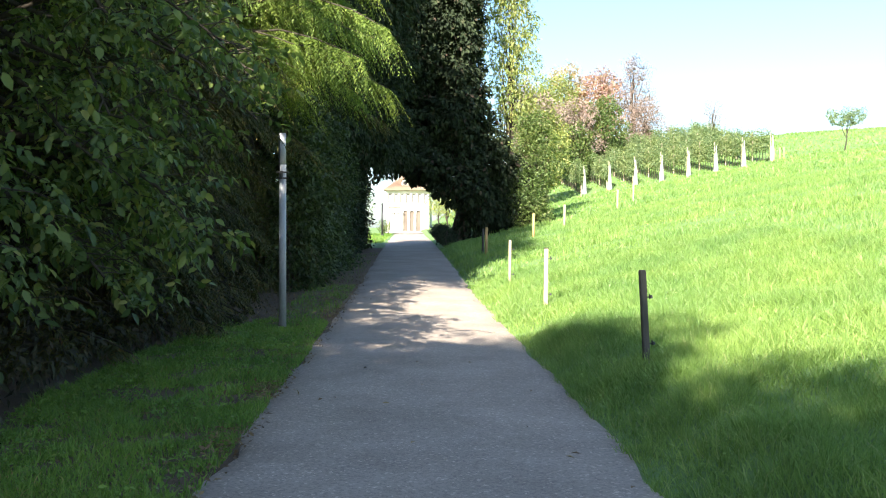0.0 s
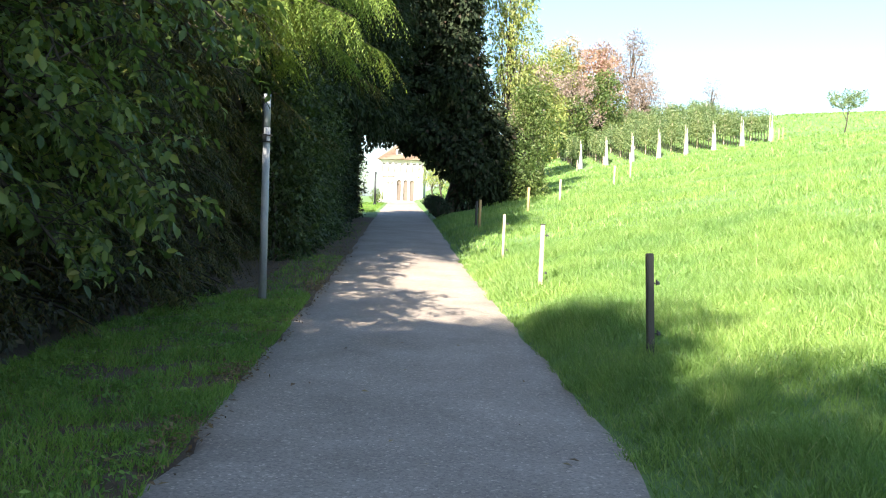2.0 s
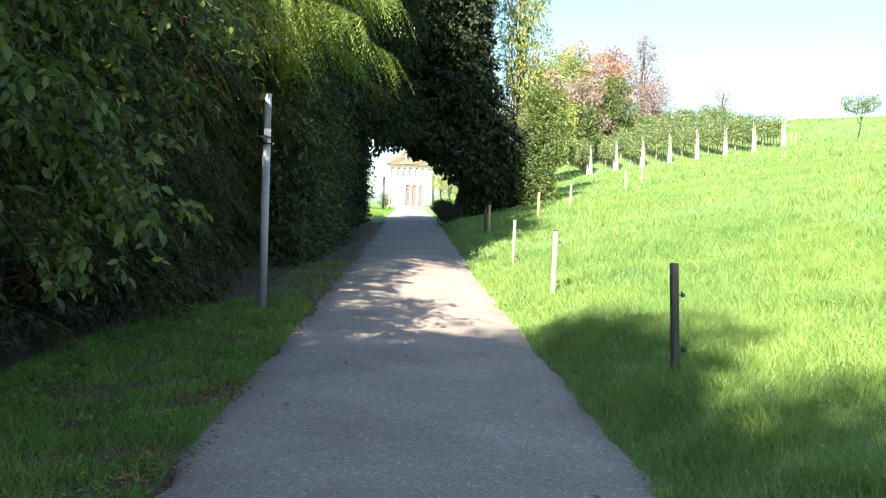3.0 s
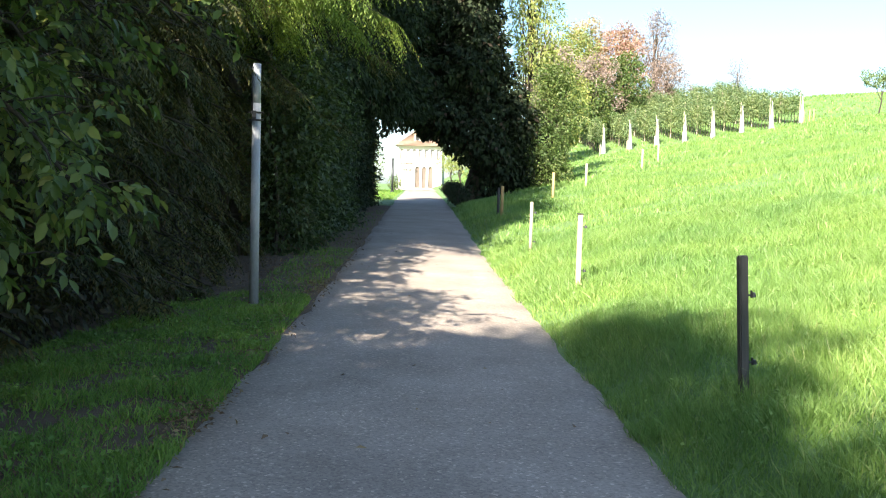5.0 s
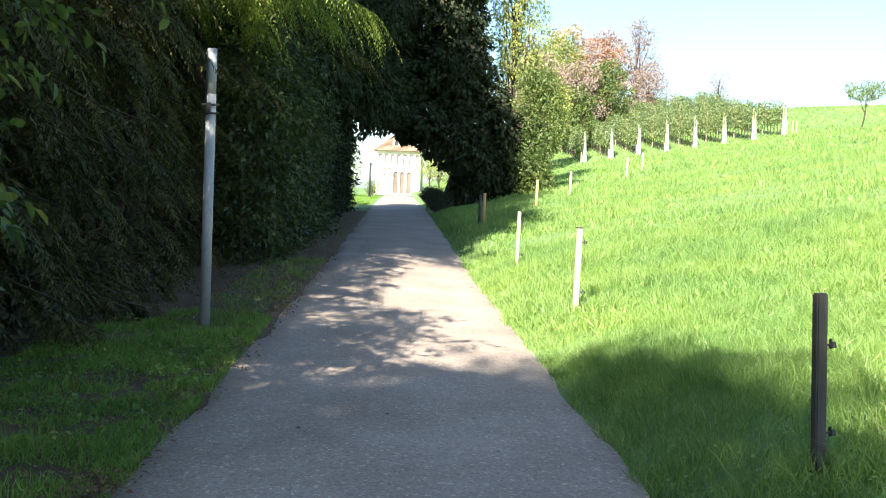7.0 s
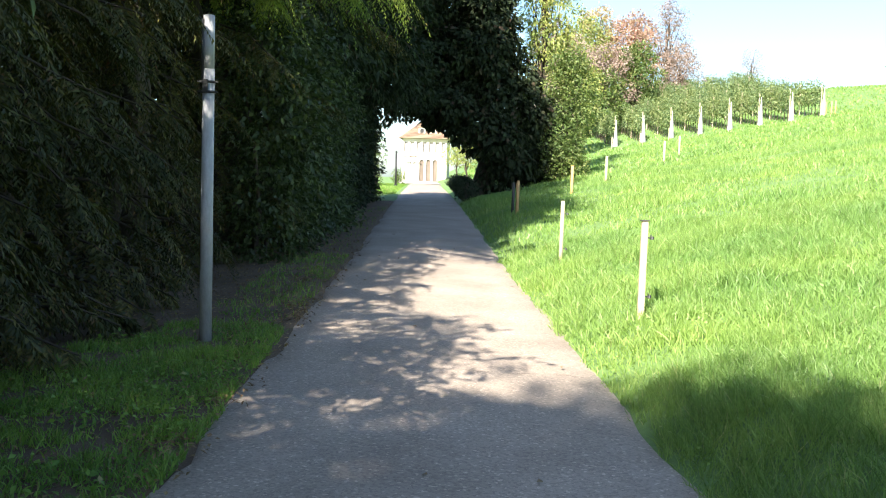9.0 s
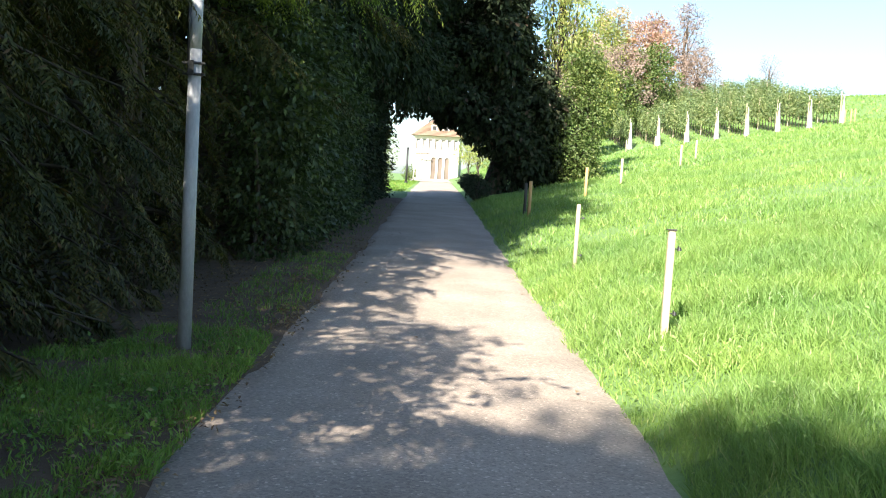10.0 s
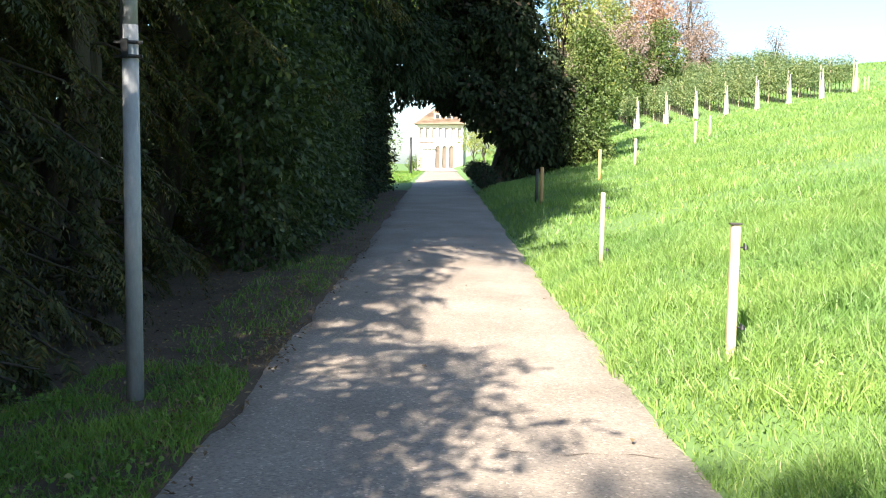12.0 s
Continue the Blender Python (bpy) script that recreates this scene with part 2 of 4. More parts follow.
def leaf_mesh(name, P, D, N, L, W, material, fold=0.15, oval=False):
    """One mesh of leaves: P base points, D directions, N rough normals, L lengths, W widths; each is folded on its midrib."""
    n = len(P)
    L, W = np.broadcast_to(L, n)[:, None], np.broadcast_to(W, n)[:, None]
    D = unit(D)
    S = unit(np.cross(D, N))
    N = unit(np.cross(S, D))
    if oval:
        a, c = P + D * L * 0.25 + N * W * fold, P + D * L * 0.62 + N * W * fold * 0.8 - N * L * 0.03
        V = np.stack([P, a + S * W * 0.42, c + S * W * 0.44, P + D * L - N * L * 0.14, c - S * W * 0.44, a - S * W * 0.42], 1).reshape(-1, 3)
        b = np.arange(n)[:, None] * 6
        F = np.concatenate([b + [0, 1, 2], b + [0, 2, 3], b + [0, 3, 4], b + [0, 4, 5]], 1).reshape(-1, 3)
        return mesh_of(name, V, F, material)
    mid = P + D * L * 0.45 + N * W * fold
    V = np.stack([P, mid + S * W / 2, P + D * L - N * L * 0.12, mid - S * W / 2], 1).reshape(-1, 3)
    b = np.arange(n)[:, None] * 4
    F = np.concatenate([b + [0, 1, 2], b + [0, 2, 3]], 1).reshape(-1, 3)
    return mesh_of(name, V, F, material)


rng = np.random.default_rng(7)


def rand_dirs(n):
    return unit(rng.normal(size=(n, 3)))


def cloud(clumps, per_m2, leaf, hang=0.5, shell=0.35, flat=0.0):
    """Leaves on and just inside the skins of ellipsoid clumps (cx, cy, cz, rx, ry, rz), with an uneven outline and gaps."""
    Ps, Ds, Ns = [], [], []
    for cx, cy, cz, rx, ry, rz in clumps:
        area = 4 * math.pi * ((rx * ry) ** 1.6 / 3 + (rx * rz) ** 1.6 / 3 + (ry * rz) ** 1.6 / 3) ** (1 / 1.6)
        n = int(area * per_m2)
        d = rand_dirs(n)
        lump = 1 + 0.22 * np.sin(d[:, 0] * 5 + cx * 3) * np.sin(d[:, 1] * 6 + cy * 2) + 0.16 * np.sin(d[:, 2] * 9 + cz * 5 + d[:, 0] * 7)
        keep = np.sin(d[:, 0] * 8 + cx * 7) + np.sin(d[:, 1] * 9 + cy * 5) + np.sin(d[:, 2] * 8 + cz * 3) > -1.5
        r = lump * (1 - shell * rng.random(n) ** 1.5)
        P = np.array((cx, cy, cz)) + d * r[:, None] * (rx, ry, rz)
        D = d * 0.7 + rand_dirs(n) * 0.7
        D[:, 2] -= hang
        N = d * 0.5 + rand_dirs(n) * 0.6
        N[:, 2] += 0.5
        Ps.append(P[keep]), Ds.append(D[keep]), Ns.append(N[keep])
    P, D, N = np.concatenate(Ps), np.concatenate(Ds), np.concatenate(Ns)
    L = leaf[0] * (0.6 + 0.8 * rng.random(len(P)))
    return P, D, N, L, L * leaf[1]


def limb(a, b, r0, r1, sag=0.15, n=5):
    a, b = Vector(a), Vector(b)
    ln = (b - a).length
    out = []
    for i in range(n):
        k = i / (n - 1)
        p = a.lerp(b, k) + Vector((0, 0, sag * ln * math.sin(k * math.pi) * 0.5)) + Vector((rng.normal(), rng.normal(), rng.normal())) * ln * 0.025 * (0 < i < n - 1)
        out.append((p, r0 + (r1 - r0) * k))
    return out


def broad_tree(name, x, y, height, trunk_r, clumps, material, leaf, per_m2, label, category="tree", hang=0.4, group="", fork=0.35, lean=(0, 0), shell=0.35, bare=0, oval=False):
    """A tapered trunk with limbs running to every clump of a crown of many small leaves. Clumps are relative to the foot."""
    t = thing(name, x, y, None, label, category, group)
    top = Vector((lean[0], lean[1], height * 0.8))
    trunk = [limb((0, 0, -0.2), top, trunk_r, trunk_r * 0.25, 0.0, 7)]
    trunk[0][0] = (trunk[0][0][0], trunk_r * 1.5)
    for c in clumps:
        k = min(max(fork, (c[2] - 0.25 * height) / height), 0.75) * (0.8 + 0.2 * rng.random())
        a = Vector((0, 0, -0.2)).lerp(top, k)
        trunk.append(limb(a, c[:3], trunk_r * 0.45 * (1 - k * 0.6), trunk_r * 0.06, 0.2))
        for j in range(bare):
            d = rand_dirs(1)[0]
            d[2] = abs(d[2])
            trunk.append(limb(c[:3], Vector(c[:3]) + Vector(d * c[3:]) * 1.1, trunk_r * 0.08, trunk_r * 0.02, 0.1, 4))
    V, F = tubes(trunk, 7)
    part("trunk", mesh_of("trunk", V, F, BARK, False), BARK, t, "brown bark trunk with limbs")
    P, D, N, L, W = cloud(clumps, per_m2, leaf, hang, shell)
    part("crown", leaf_mesh("crown", P, D, N, L, W, material, 0.15, oval), material, t)
    return t


def crown_clumps(height, r, base, n, size, squash=0.8, top=1.0):
    """Clumps spread over an egg-shaped crown."""
    out = []
    for i in range(n):
        k = (i + 0.5) / n
        z = base + (height - base) * k
        w = r * math.sin(math.pi * min(max(0.12 + 0.8 * k, 0), 1)) ** 0.7 * (1 if k < 0.6 else top)
        a = i * 2.399 + rng.random() * 0.6
        q = w * (0.35 + 0.65 * rng.random())
        s = size * (0.75 + 0.5 * rng.random())
        out.append((math.cos(a) * q, math.sin(a) * q, z, s, s, s * squash))
    return out


def weeping_conifer(name, x, y, height, reach, material, label, layers=20, per_layer=9, low=0.3, sprays=24, per_spray=36, spray_len=(0.3, 0.75), skirt=0.7, droop=0.6, fall=0.25):
    """A conifer: whorls of boughs, each hung with drooping feathery sprays whose branchlets carry short needle twigs."""
    t = thing(name, x, y, None, label, "tree")
    paths = [limb((0, 0, -0.2), (0, 0, height), 0.26, 0.03, 0.0, 8)]
    Ps, Ds, Ns, Ls = [], [], [], []
    for i in range(layers):
        k = (i / (layers - 1)) ** 1.15
        z = low + (height * 0.96 - low) * k
        high = z > 8.5
        rr = reach * (1 - k ** 2.6 * 0.85) * (skirt + (1 - skirt) * float(smooth(z, 2.2, 4.8)))
        for j in range(per_layer):
            a = 2 * math.pi * (j + rng.random() * 0.7) / per_layer + i * 0.7
            ln = rr * (0.5 + 0.6 * rng.random())
            if rng.random() < 0.38:
                continue
            out = np.array((math.cos(a), math.sin(a), 0.0))
            side = np.array((-out[1], out[0], 0.0))
            end = Vector(tuple(out * ln)) + Vector((0, 0, max(z - ln * (0.4 * fall + fall * rng.random()), 0.25)))
            bough = limb((0, 0, z), end, 0.03, 0.008, 0.25, 5)
            paths.append(bough)
            pts = np.array([tuple(p) for p, _ in bough])
            m = max(int(sprays * ln / 2.2 * (0.5 if high else 1.0)), 6)
            q = 0.25 + 0.75 * rng.random(m) ** 0.6
            st = q * (len(pts) - 1)
            lo = np.minimum(st.astype(int), len(pts) - 2)
            root = pts[lo] + (pts[lo + 1] - pts[lo]) * (st - lo)[:, None]
            sgn = np.where(rng.random(m) < 0.5, -1.0, 1.0)
            go = unit(out * (0.35 + 0.35 * rng.random(m))[:, None] + side * (sgn * (0.15 + 0.5 * rng.random(m)))[:, None] + (0, 0, -0.3))
            size = (spray_len[0] + (spray_len[1] - spray_len[0]) * rng.random(m)) * min(1.0, 0.55 + ln * 0.25)
            size = np.minimum(size, np.maximum(root[:, 2] - 0.05, 0.15) / 1.1)
            f = (np.arange(per_spray) + 0.5) / per_spray
            P = root[:, None] + go[:, None] * (size[:, None] * f)[:, :, None]
            P[:, :, 2] -= size[:, None] * f ** 1.6 * droop
            wing = unit(np.cross(go, (0, 0, 1.0)))
            alt = np.where(np.arange(per_spray) % 2, 1.0, -1.0)
            D = go[:, None] * 0.5 + wing[:, None] * alt[None, :, None] * 0.75 + rng.normal(size=P.shape) * 0.2
            D[:, :, 2] -= 0.2 + droop * f
            N = np.broadcast_to(out * 0.6 + (0, 0, 0.6), P.shape) + rng.normal(size=P.shape) * 0.4
            L = (0.055 + 0.045 * rng.random(P.shape[:2])) * (1.2 - 0.55 * f) * (1.5 if high else 1.0)
            Ps.append(P.reshape(-1, 3)), Ds.append(D.reshape(-1, 3)), Ns.append(N.reshape(-1, 3)), Ls.append(L.ravel())
    V, F = tubes(paths, 6)
    part("trunk", mesh_of("trunk", V, F, BARK, False), BARK, t, "dark bark trunk with boughs")
    P, D, N, L = map(np.concatenate, (Ps, Ds, Ns, Ls))
    part("crown", leaf_mesh("crown", P, D, N, L, L * (0.22 + 0.12 * rng.random(len(L))), material, 0.05), material, t, "hanging needle twigs")
    return t


def pinnate_tree(name, x, y, height, trunk_r, material, label, boughs=112, reach=2.35, leaflet=0.092, twigs=21, low=1.75):
    """A broad-leaved tree: drooping boughs that fork into twigs, each twig ending in fans of large hanging leaflets."""
    t = thing(name, x, y, None, label, "tree")
    wood = [limb((0, 0, -0.2), (0.1, 0, height * 0.9), trunk_r, trunk_r * 0.2, 0.0, 7)]
    wood[0][0] = (wood[0][0][0], trunk_r * 1.5)
    Ps, Ds, Ns, Ls = [], [], [], []
    for i in range(boughs):
        k = (i + 0.5) / boughs
        z = low + (height * 0.86 - low) * k
        a = i * 2.399 + rng.random() * 0.8
        ln = reach * (0.75 + 0.4 * rng.random()) * (0.72 + 0.45 * float(smooth(z, 1.7, 3.4))) * (1 - 0.5 * k ** 3)
        out = np.array((math.cos(a), math.sin(a), 0.0))
        side = np.array((-out[1], out[0], 0.0))
        fall = ln * (0.38 - 0.5 * k + 0.2 * rng.random())
        end = Vector(tuple(out * ln)) + Vector((0, 0, max(z - fall, 0.75)))
        bough = limb((0, 0, z), end, trunk_r * 0.32 * (1 - 0.6 * k), 0.008, 0.3, 6)
        wood.append(bough)
        pts = np.array([tuple(p) for p, _ in bough])
        for j in range(twigs):
            st = (0.3 + 0.7 * (j + rng.random()) / twigs) * (len(pts) - 1)
            lo = min(int(st), len(pts) - 2)
            root = pts[lo] + (pts[lo + 1] - pts[lo]) * (st - lo)
            go = unit(out * (0.3 + 0.6 * rng.random()) + side * (rng.random() - 0.5) * 2.0 + np.array((0, 0, 0.5 - 0.9 * rng.random())))
            tl = 0.22 + 0.33 * rng.random()
            tip = root + go * tl + (0, 0, -0.12 * tl)
            wood.append([(Vector(root), 0.007), (Vector(root + go * tl * 0.6), 0.005), (Vector(tip), 0.002)])
            for f in (0.45, 0.75, 1.0):
                base = root + (tip - root) * f
                axis = unit(go * 0.6 + rng.normal(size=3) * 0.4 + (0, 0, -0.35))
                wing = unit(np.cross(axis, (0.1, 0.2, 1.0)))
                n = 5 + int(rng.random() * 3)
                g = (np.arange(n) + 0.6) / n
                alt = np.where(np.arange(n) % 2, 1.0, -1.0)
                alt[-1] = 0.0
                P = base + axis * (g * 0.24)[:, None]
                P[:, 2] -= g ** 2 * 0.06
                D = axis * 0.55 + wing * alt[:, None] * 0.8 + rng.normal(size=P.shape) * 0.34
                D[:, 2] -= 0.3 + 0.3 * rng.random()
                N = rng.normal(size=P.shape) * 0.55 + (0, 0, 0.9) + out * 0.4
                Ps.append(P), Ds.append(D), Ns.append(N), Ls.append(leaflet * (0.7 + 0.5 * g) * (0.8 + 0.4 * rng.random()))
    V, F = [], []
    for chunk, sides in ((wood[:1], 10), (wood[1:], 5)):
        v, fc = tubes(chunk, sides)
        F += [tuple(q + len(V) for q in quad) for quad in fc]
        V += v
    part("trunk", mesh_of("trunk", V, F, BARK, False), BARK, t, "brown bark trunk with drooping limbs and twigs")
    P, D, N, L = map(np.concatenate, (Ps, Ds, Ns, Ls))
    part("crown", leaf_mesh("crown", P, D, N, L, L * (0.48 + 0.14 * rng.random(len(L))), material, 0.12, True), material, t, "large hanging green leaflets")
    return t


# ---------------- ground, lane ----------------


def steps(*stretches):
    out = []
    for lo, hi, st in stretches:
        out += list(np.arange(lo, hi - 1e-6, st))
    return np.array(out + [stretches[-1][1]])


gu = steps((-2500, -300, 200), (-300, -60, 20), (-60, -10, 4), (-10, -2, 0.8), (-2, -1, 0.1), (-1, 1, 0.5), (1, 3, 0.1), (3, 20, 0.6), (20, 80, 3), (80, 300, 20), (300, 2500, 200))
gy = steps((-2500, -200, 200), (-200, -20, 10), (-20, 40, 0.6), (40, 130, 2), (130, 400, 15), (400, 3000, 200))
GU, GY = np.meshgrid(gu, gy)
GX = GU + np.where(np.abs(GY) < 400, centre(GY), centre(np.sign(GY) * 400))
GZ = land(GX, GY) + bumps(GX, GY, 1.4, 0.05) * smooth(np.abs(GU), 1.5, 2.5) * (1 - smooth(np.abs(GY), 60, 200))
GZ -= 0.07 * (1 - smooth(np.abs(GU), 1.25, 1.5))
nr, nc = GU.shape
idx = np.arange(nr * nc).reshape(nr, nc)
quads = np.stack([idx[:-1, :-1], idx[:-1, 1:], idx[1:, 1:], idx[1:, :-1]], -1).reshape(-1, 4)
ground = new("ground", mesh_of("ground", np.stack([GX, GY, GZ], -1).reshape(-1, 3), quads, MEADOW, False))
tagged(ground, "green meadow ground rising to a rounded hill crest", "ground", kind="structure")

ru = np.concatenate([[-1.42], np.linspace(-1.36, 1.45, 9), [1.52]])
ry = steps((-25, 40, 0.25), (40, 96, 1.0))
RU, RY = np.meshgrid(ru, ry)
edge = np.array([noise.noise(Vector((yy * 0.9, 7.7, 0))) * 0.20 + noise.noise(Vector((yy * 4.0, 2.7, 0))) * 0.10 for yy in ry])
edge2 = np.array([noise.noise(Vector((yy * 0.8, 1.7, 5))) * 0.10 + noise.noise(Vector((yy * 4.0, 9.7, 5))) * 0.05 for yy in ry])
RX = RU + np.where(RU < -1.3, edge[:, None], 0) + np.where(RU > 1.3, edge2[:, None], 0) + centre(RY)
RZ = lane_z(RY) + 0.02 - 0.012 * RU ** 2 + bumps(RX, RY, 2.0, 0.012)
RZ = np.where((RU > 1.46) | (RU < -1.4), RZ - 0.05, RZ)
nr, nc = RU.shape
idx = np.arange(nr * nc).reshape(nr, nc)
quads = np.stack([idx[:-1, :-1], idx[:-1, 1:], idx[1:, 1:], idx[1:, :-1]], -1).reshape(-1, 4)
road = new("road", mesh_of("road", np.stack([RX, RY, RZ], -1).reshape(-1, 3), quads, ASPHALT, False))
tagged(road, "narrow lane of old grey asphalt with fine chippings", "road", kind="structure")


su, sy = np.array((-5.0, -4.6, -4.0, -3.4, -2.8, -2.3, -1.9, -1.6, -1.45, -1.36, -1.26, -1.15)), steps((-6, 46, 0.6))
SU, SY = np.meshgrid(su, sy)
SX = SU + centre(SY)
SZ = land(SX, SY) + bumps(SX, SY, 1.4, 0.05) * smooth(np.abs(SU), 1.5, 2.5) + 0.03 - 0.12 * (1 - smooth(np.abs(SU), 1.2, 1.42)) - 0.3 * smooth(-SU, 4.6, 5.0)
nr, nc = SU.shape
idx = np.arange(nr * nc).reshape(nr, nc)
quads = np.stack([idx[:-1, :-1], idx[:-1, 1:], idx[1:, 1:], idx[1:, :-1]], -1).reshape(-1, 4)
verge = new("verge", mesh_of("verge", np.stack([SX, SY, SZ], -1).reshape(-1, 3), quads, SOIL, False))
tagged(verge, "brown soil verge with leaf litter under the hedge", "verge", kind="structure")


def at_lane(u, y):
    return float(centre(y)) + u, y


# ---------------- trees along the west side ----------------
wx, wy = at_lane(-4.2, 6.7)
pinnate_tree("walnut_tree", wx, wy, 6.8, 0.16, WALNUT_LEAF, "broad-leaved tree with large hanging leaves over the lane's edge")
for u, y, h, r, n, layers in ((-4.5, 9.6, 8.4, 2.6, 11, 21), (-4.4, 12.0, 8.8, 2.6, 11, 21), (-4.6, 14.4, 8.4, 2.7, 11, 21), (-4.2, 16.9, 5.4, 2.0, 10, 13), (-4.6, 21.2, 19.0, 3.8, 10, 28)):
    x, y = at_lane(u, y)
    weeping_conifer("conifer_tree", x, y, h, r, YEW_LEAF, "dark green conifer with hanging feathery twigs beside the lane", layers, n)
x, y = at_lane(-4.1, 17.2)
weeping_conifer("conifer_tree", x, y, 18.0, 3.8, SPRUCE_LEAF, "tall yellow-green spruce with weeping twigs beside the lane", 32, 12, low=4.9, sprays=74, fall=0.12, per_spray=24, skirt=0.42, droop=0.95)

# green clipped hedge wall, then the dark trees that close over the lane
def leaf_wall(name, u, y0, y1, top, thick, material, leaf, per_m2, label, category="hedge", hang=0.4, bulge=0.35, seed=0.0, woody=True):
    """A hedge: a bank of overlapping leafy clumps over thin stems."""
    x, y = at_lane(u, (y0 + y1) / 2)
    t = thing(name, x, y, None, label, category)
    z0 = float(land(x, y))
    clumps, stems = [], []
    yy = y0
    while yy < y1:
        cx, _ = at_lane(u, yy)
        g = float(land(cx, yy)) - z0
        z = 0.45
        while z < top:
            s = thick * (0.8 + 0.4 * rng.random())
            clumps.append((cx - x + (rng.random() - 0.5) * bulge, yy - y + (rng.random() - 0.5) * 0.5, g + z, s, s * 1.1, s * 0.9))
            z += thick * 0.95
        stems.append(limb((cx - x - 0.2, yy - y, g - 0.2), (cx - x - 0.1, yy - y, g + top * 0.9), 0.05, 0.012, 0.05))
        yy += thick * 1.2
    V, F = tubes(stems, 6)
    if woody:
        part("wood", mesh_of("wood", V, F, BARK, False), BARK, t, "thin dark woody stems")
    P, D, N, L, W = cloud(clumps, per_m2, leaf, hang, 0.3)
    part("foliage", leaf_mesh("foliage", P, D, N, L, W, material), material, t)
    return t


# undergrowth and wild hedge run on unseen to the south to block sky light
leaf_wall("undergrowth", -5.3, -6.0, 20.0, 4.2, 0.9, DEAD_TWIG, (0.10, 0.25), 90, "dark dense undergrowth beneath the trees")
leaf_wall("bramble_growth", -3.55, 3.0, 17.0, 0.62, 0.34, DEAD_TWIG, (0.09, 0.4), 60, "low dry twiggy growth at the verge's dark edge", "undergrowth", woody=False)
# hedge raised above view so that it keeps sun off the trees
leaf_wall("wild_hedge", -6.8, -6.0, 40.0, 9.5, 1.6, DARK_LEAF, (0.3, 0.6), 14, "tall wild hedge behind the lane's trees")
leaf_wall("beech_hedge", -2.75, 20.6, 31.0, 4.2, 0.75, HEDGE_LEAF, (0.11, 0.55), 100, "tall green leafy hedge beside the lane")
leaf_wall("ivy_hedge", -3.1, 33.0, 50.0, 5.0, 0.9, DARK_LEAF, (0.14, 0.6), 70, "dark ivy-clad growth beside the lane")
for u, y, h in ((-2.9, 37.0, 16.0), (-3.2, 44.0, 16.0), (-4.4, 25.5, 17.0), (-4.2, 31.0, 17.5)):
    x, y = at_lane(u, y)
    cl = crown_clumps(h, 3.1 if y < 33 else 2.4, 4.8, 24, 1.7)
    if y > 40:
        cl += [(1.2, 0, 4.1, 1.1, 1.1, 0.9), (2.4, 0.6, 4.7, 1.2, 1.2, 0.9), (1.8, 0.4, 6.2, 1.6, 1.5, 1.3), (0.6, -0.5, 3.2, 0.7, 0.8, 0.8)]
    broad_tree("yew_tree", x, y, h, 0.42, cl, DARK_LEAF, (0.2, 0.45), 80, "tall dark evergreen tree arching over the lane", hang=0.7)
x, y = at_lane(2.55, 48.0)
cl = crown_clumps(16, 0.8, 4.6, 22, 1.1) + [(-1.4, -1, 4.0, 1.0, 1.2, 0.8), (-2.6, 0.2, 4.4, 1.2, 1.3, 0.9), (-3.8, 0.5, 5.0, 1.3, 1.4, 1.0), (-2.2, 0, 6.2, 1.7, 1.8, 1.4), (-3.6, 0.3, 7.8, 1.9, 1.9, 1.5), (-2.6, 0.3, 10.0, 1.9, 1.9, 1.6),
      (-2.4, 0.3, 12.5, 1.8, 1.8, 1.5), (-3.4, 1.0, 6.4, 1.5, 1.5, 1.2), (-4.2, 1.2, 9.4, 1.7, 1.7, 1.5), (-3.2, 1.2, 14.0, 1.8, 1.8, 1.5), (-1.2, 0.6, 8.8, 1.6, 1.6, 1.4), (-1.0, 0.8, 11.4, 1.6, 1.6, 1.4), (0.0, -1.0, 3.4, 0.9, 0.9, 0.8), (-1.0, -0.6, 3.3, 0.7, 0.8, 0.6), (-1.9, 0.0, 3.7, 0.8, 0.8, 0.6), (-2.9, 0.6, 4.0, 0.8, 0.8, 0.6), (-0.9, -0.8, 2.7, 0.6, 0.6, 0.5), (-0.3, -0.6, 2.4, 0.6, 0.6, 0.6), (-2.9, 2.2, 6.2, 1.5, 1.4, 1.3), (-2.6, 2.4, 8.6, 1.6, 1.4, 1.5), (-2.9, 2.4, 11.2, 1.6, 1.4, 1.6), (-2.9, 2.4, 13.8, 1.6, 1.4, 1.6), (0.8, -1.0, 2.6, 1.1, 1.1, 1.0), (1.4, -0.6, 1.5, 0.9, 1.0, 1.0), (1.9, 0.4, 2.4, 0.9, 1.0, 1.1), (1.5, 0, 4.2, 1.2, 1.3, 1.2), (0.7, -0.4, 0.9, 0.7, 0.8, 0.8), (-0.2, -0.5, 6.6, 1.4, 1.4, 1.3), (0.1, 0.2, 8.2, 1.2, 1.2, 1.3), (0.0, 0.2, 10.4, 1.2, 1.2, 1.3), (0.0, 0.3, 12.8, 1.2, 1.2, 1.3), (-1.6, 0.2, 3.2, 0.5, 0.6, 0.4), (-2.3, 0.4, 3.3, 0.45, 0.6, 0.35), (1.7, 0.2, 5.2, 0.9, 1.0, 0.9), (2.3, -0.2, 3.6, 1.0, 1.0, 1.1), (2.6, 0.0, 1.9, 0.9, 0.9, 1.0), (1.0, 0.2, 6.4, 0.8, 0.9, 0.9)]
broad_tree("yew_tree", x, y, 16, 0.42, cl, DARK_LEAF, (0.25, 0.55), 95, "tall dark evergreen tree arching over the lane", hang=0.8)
x, y = at_lane(5.5, 51.0)
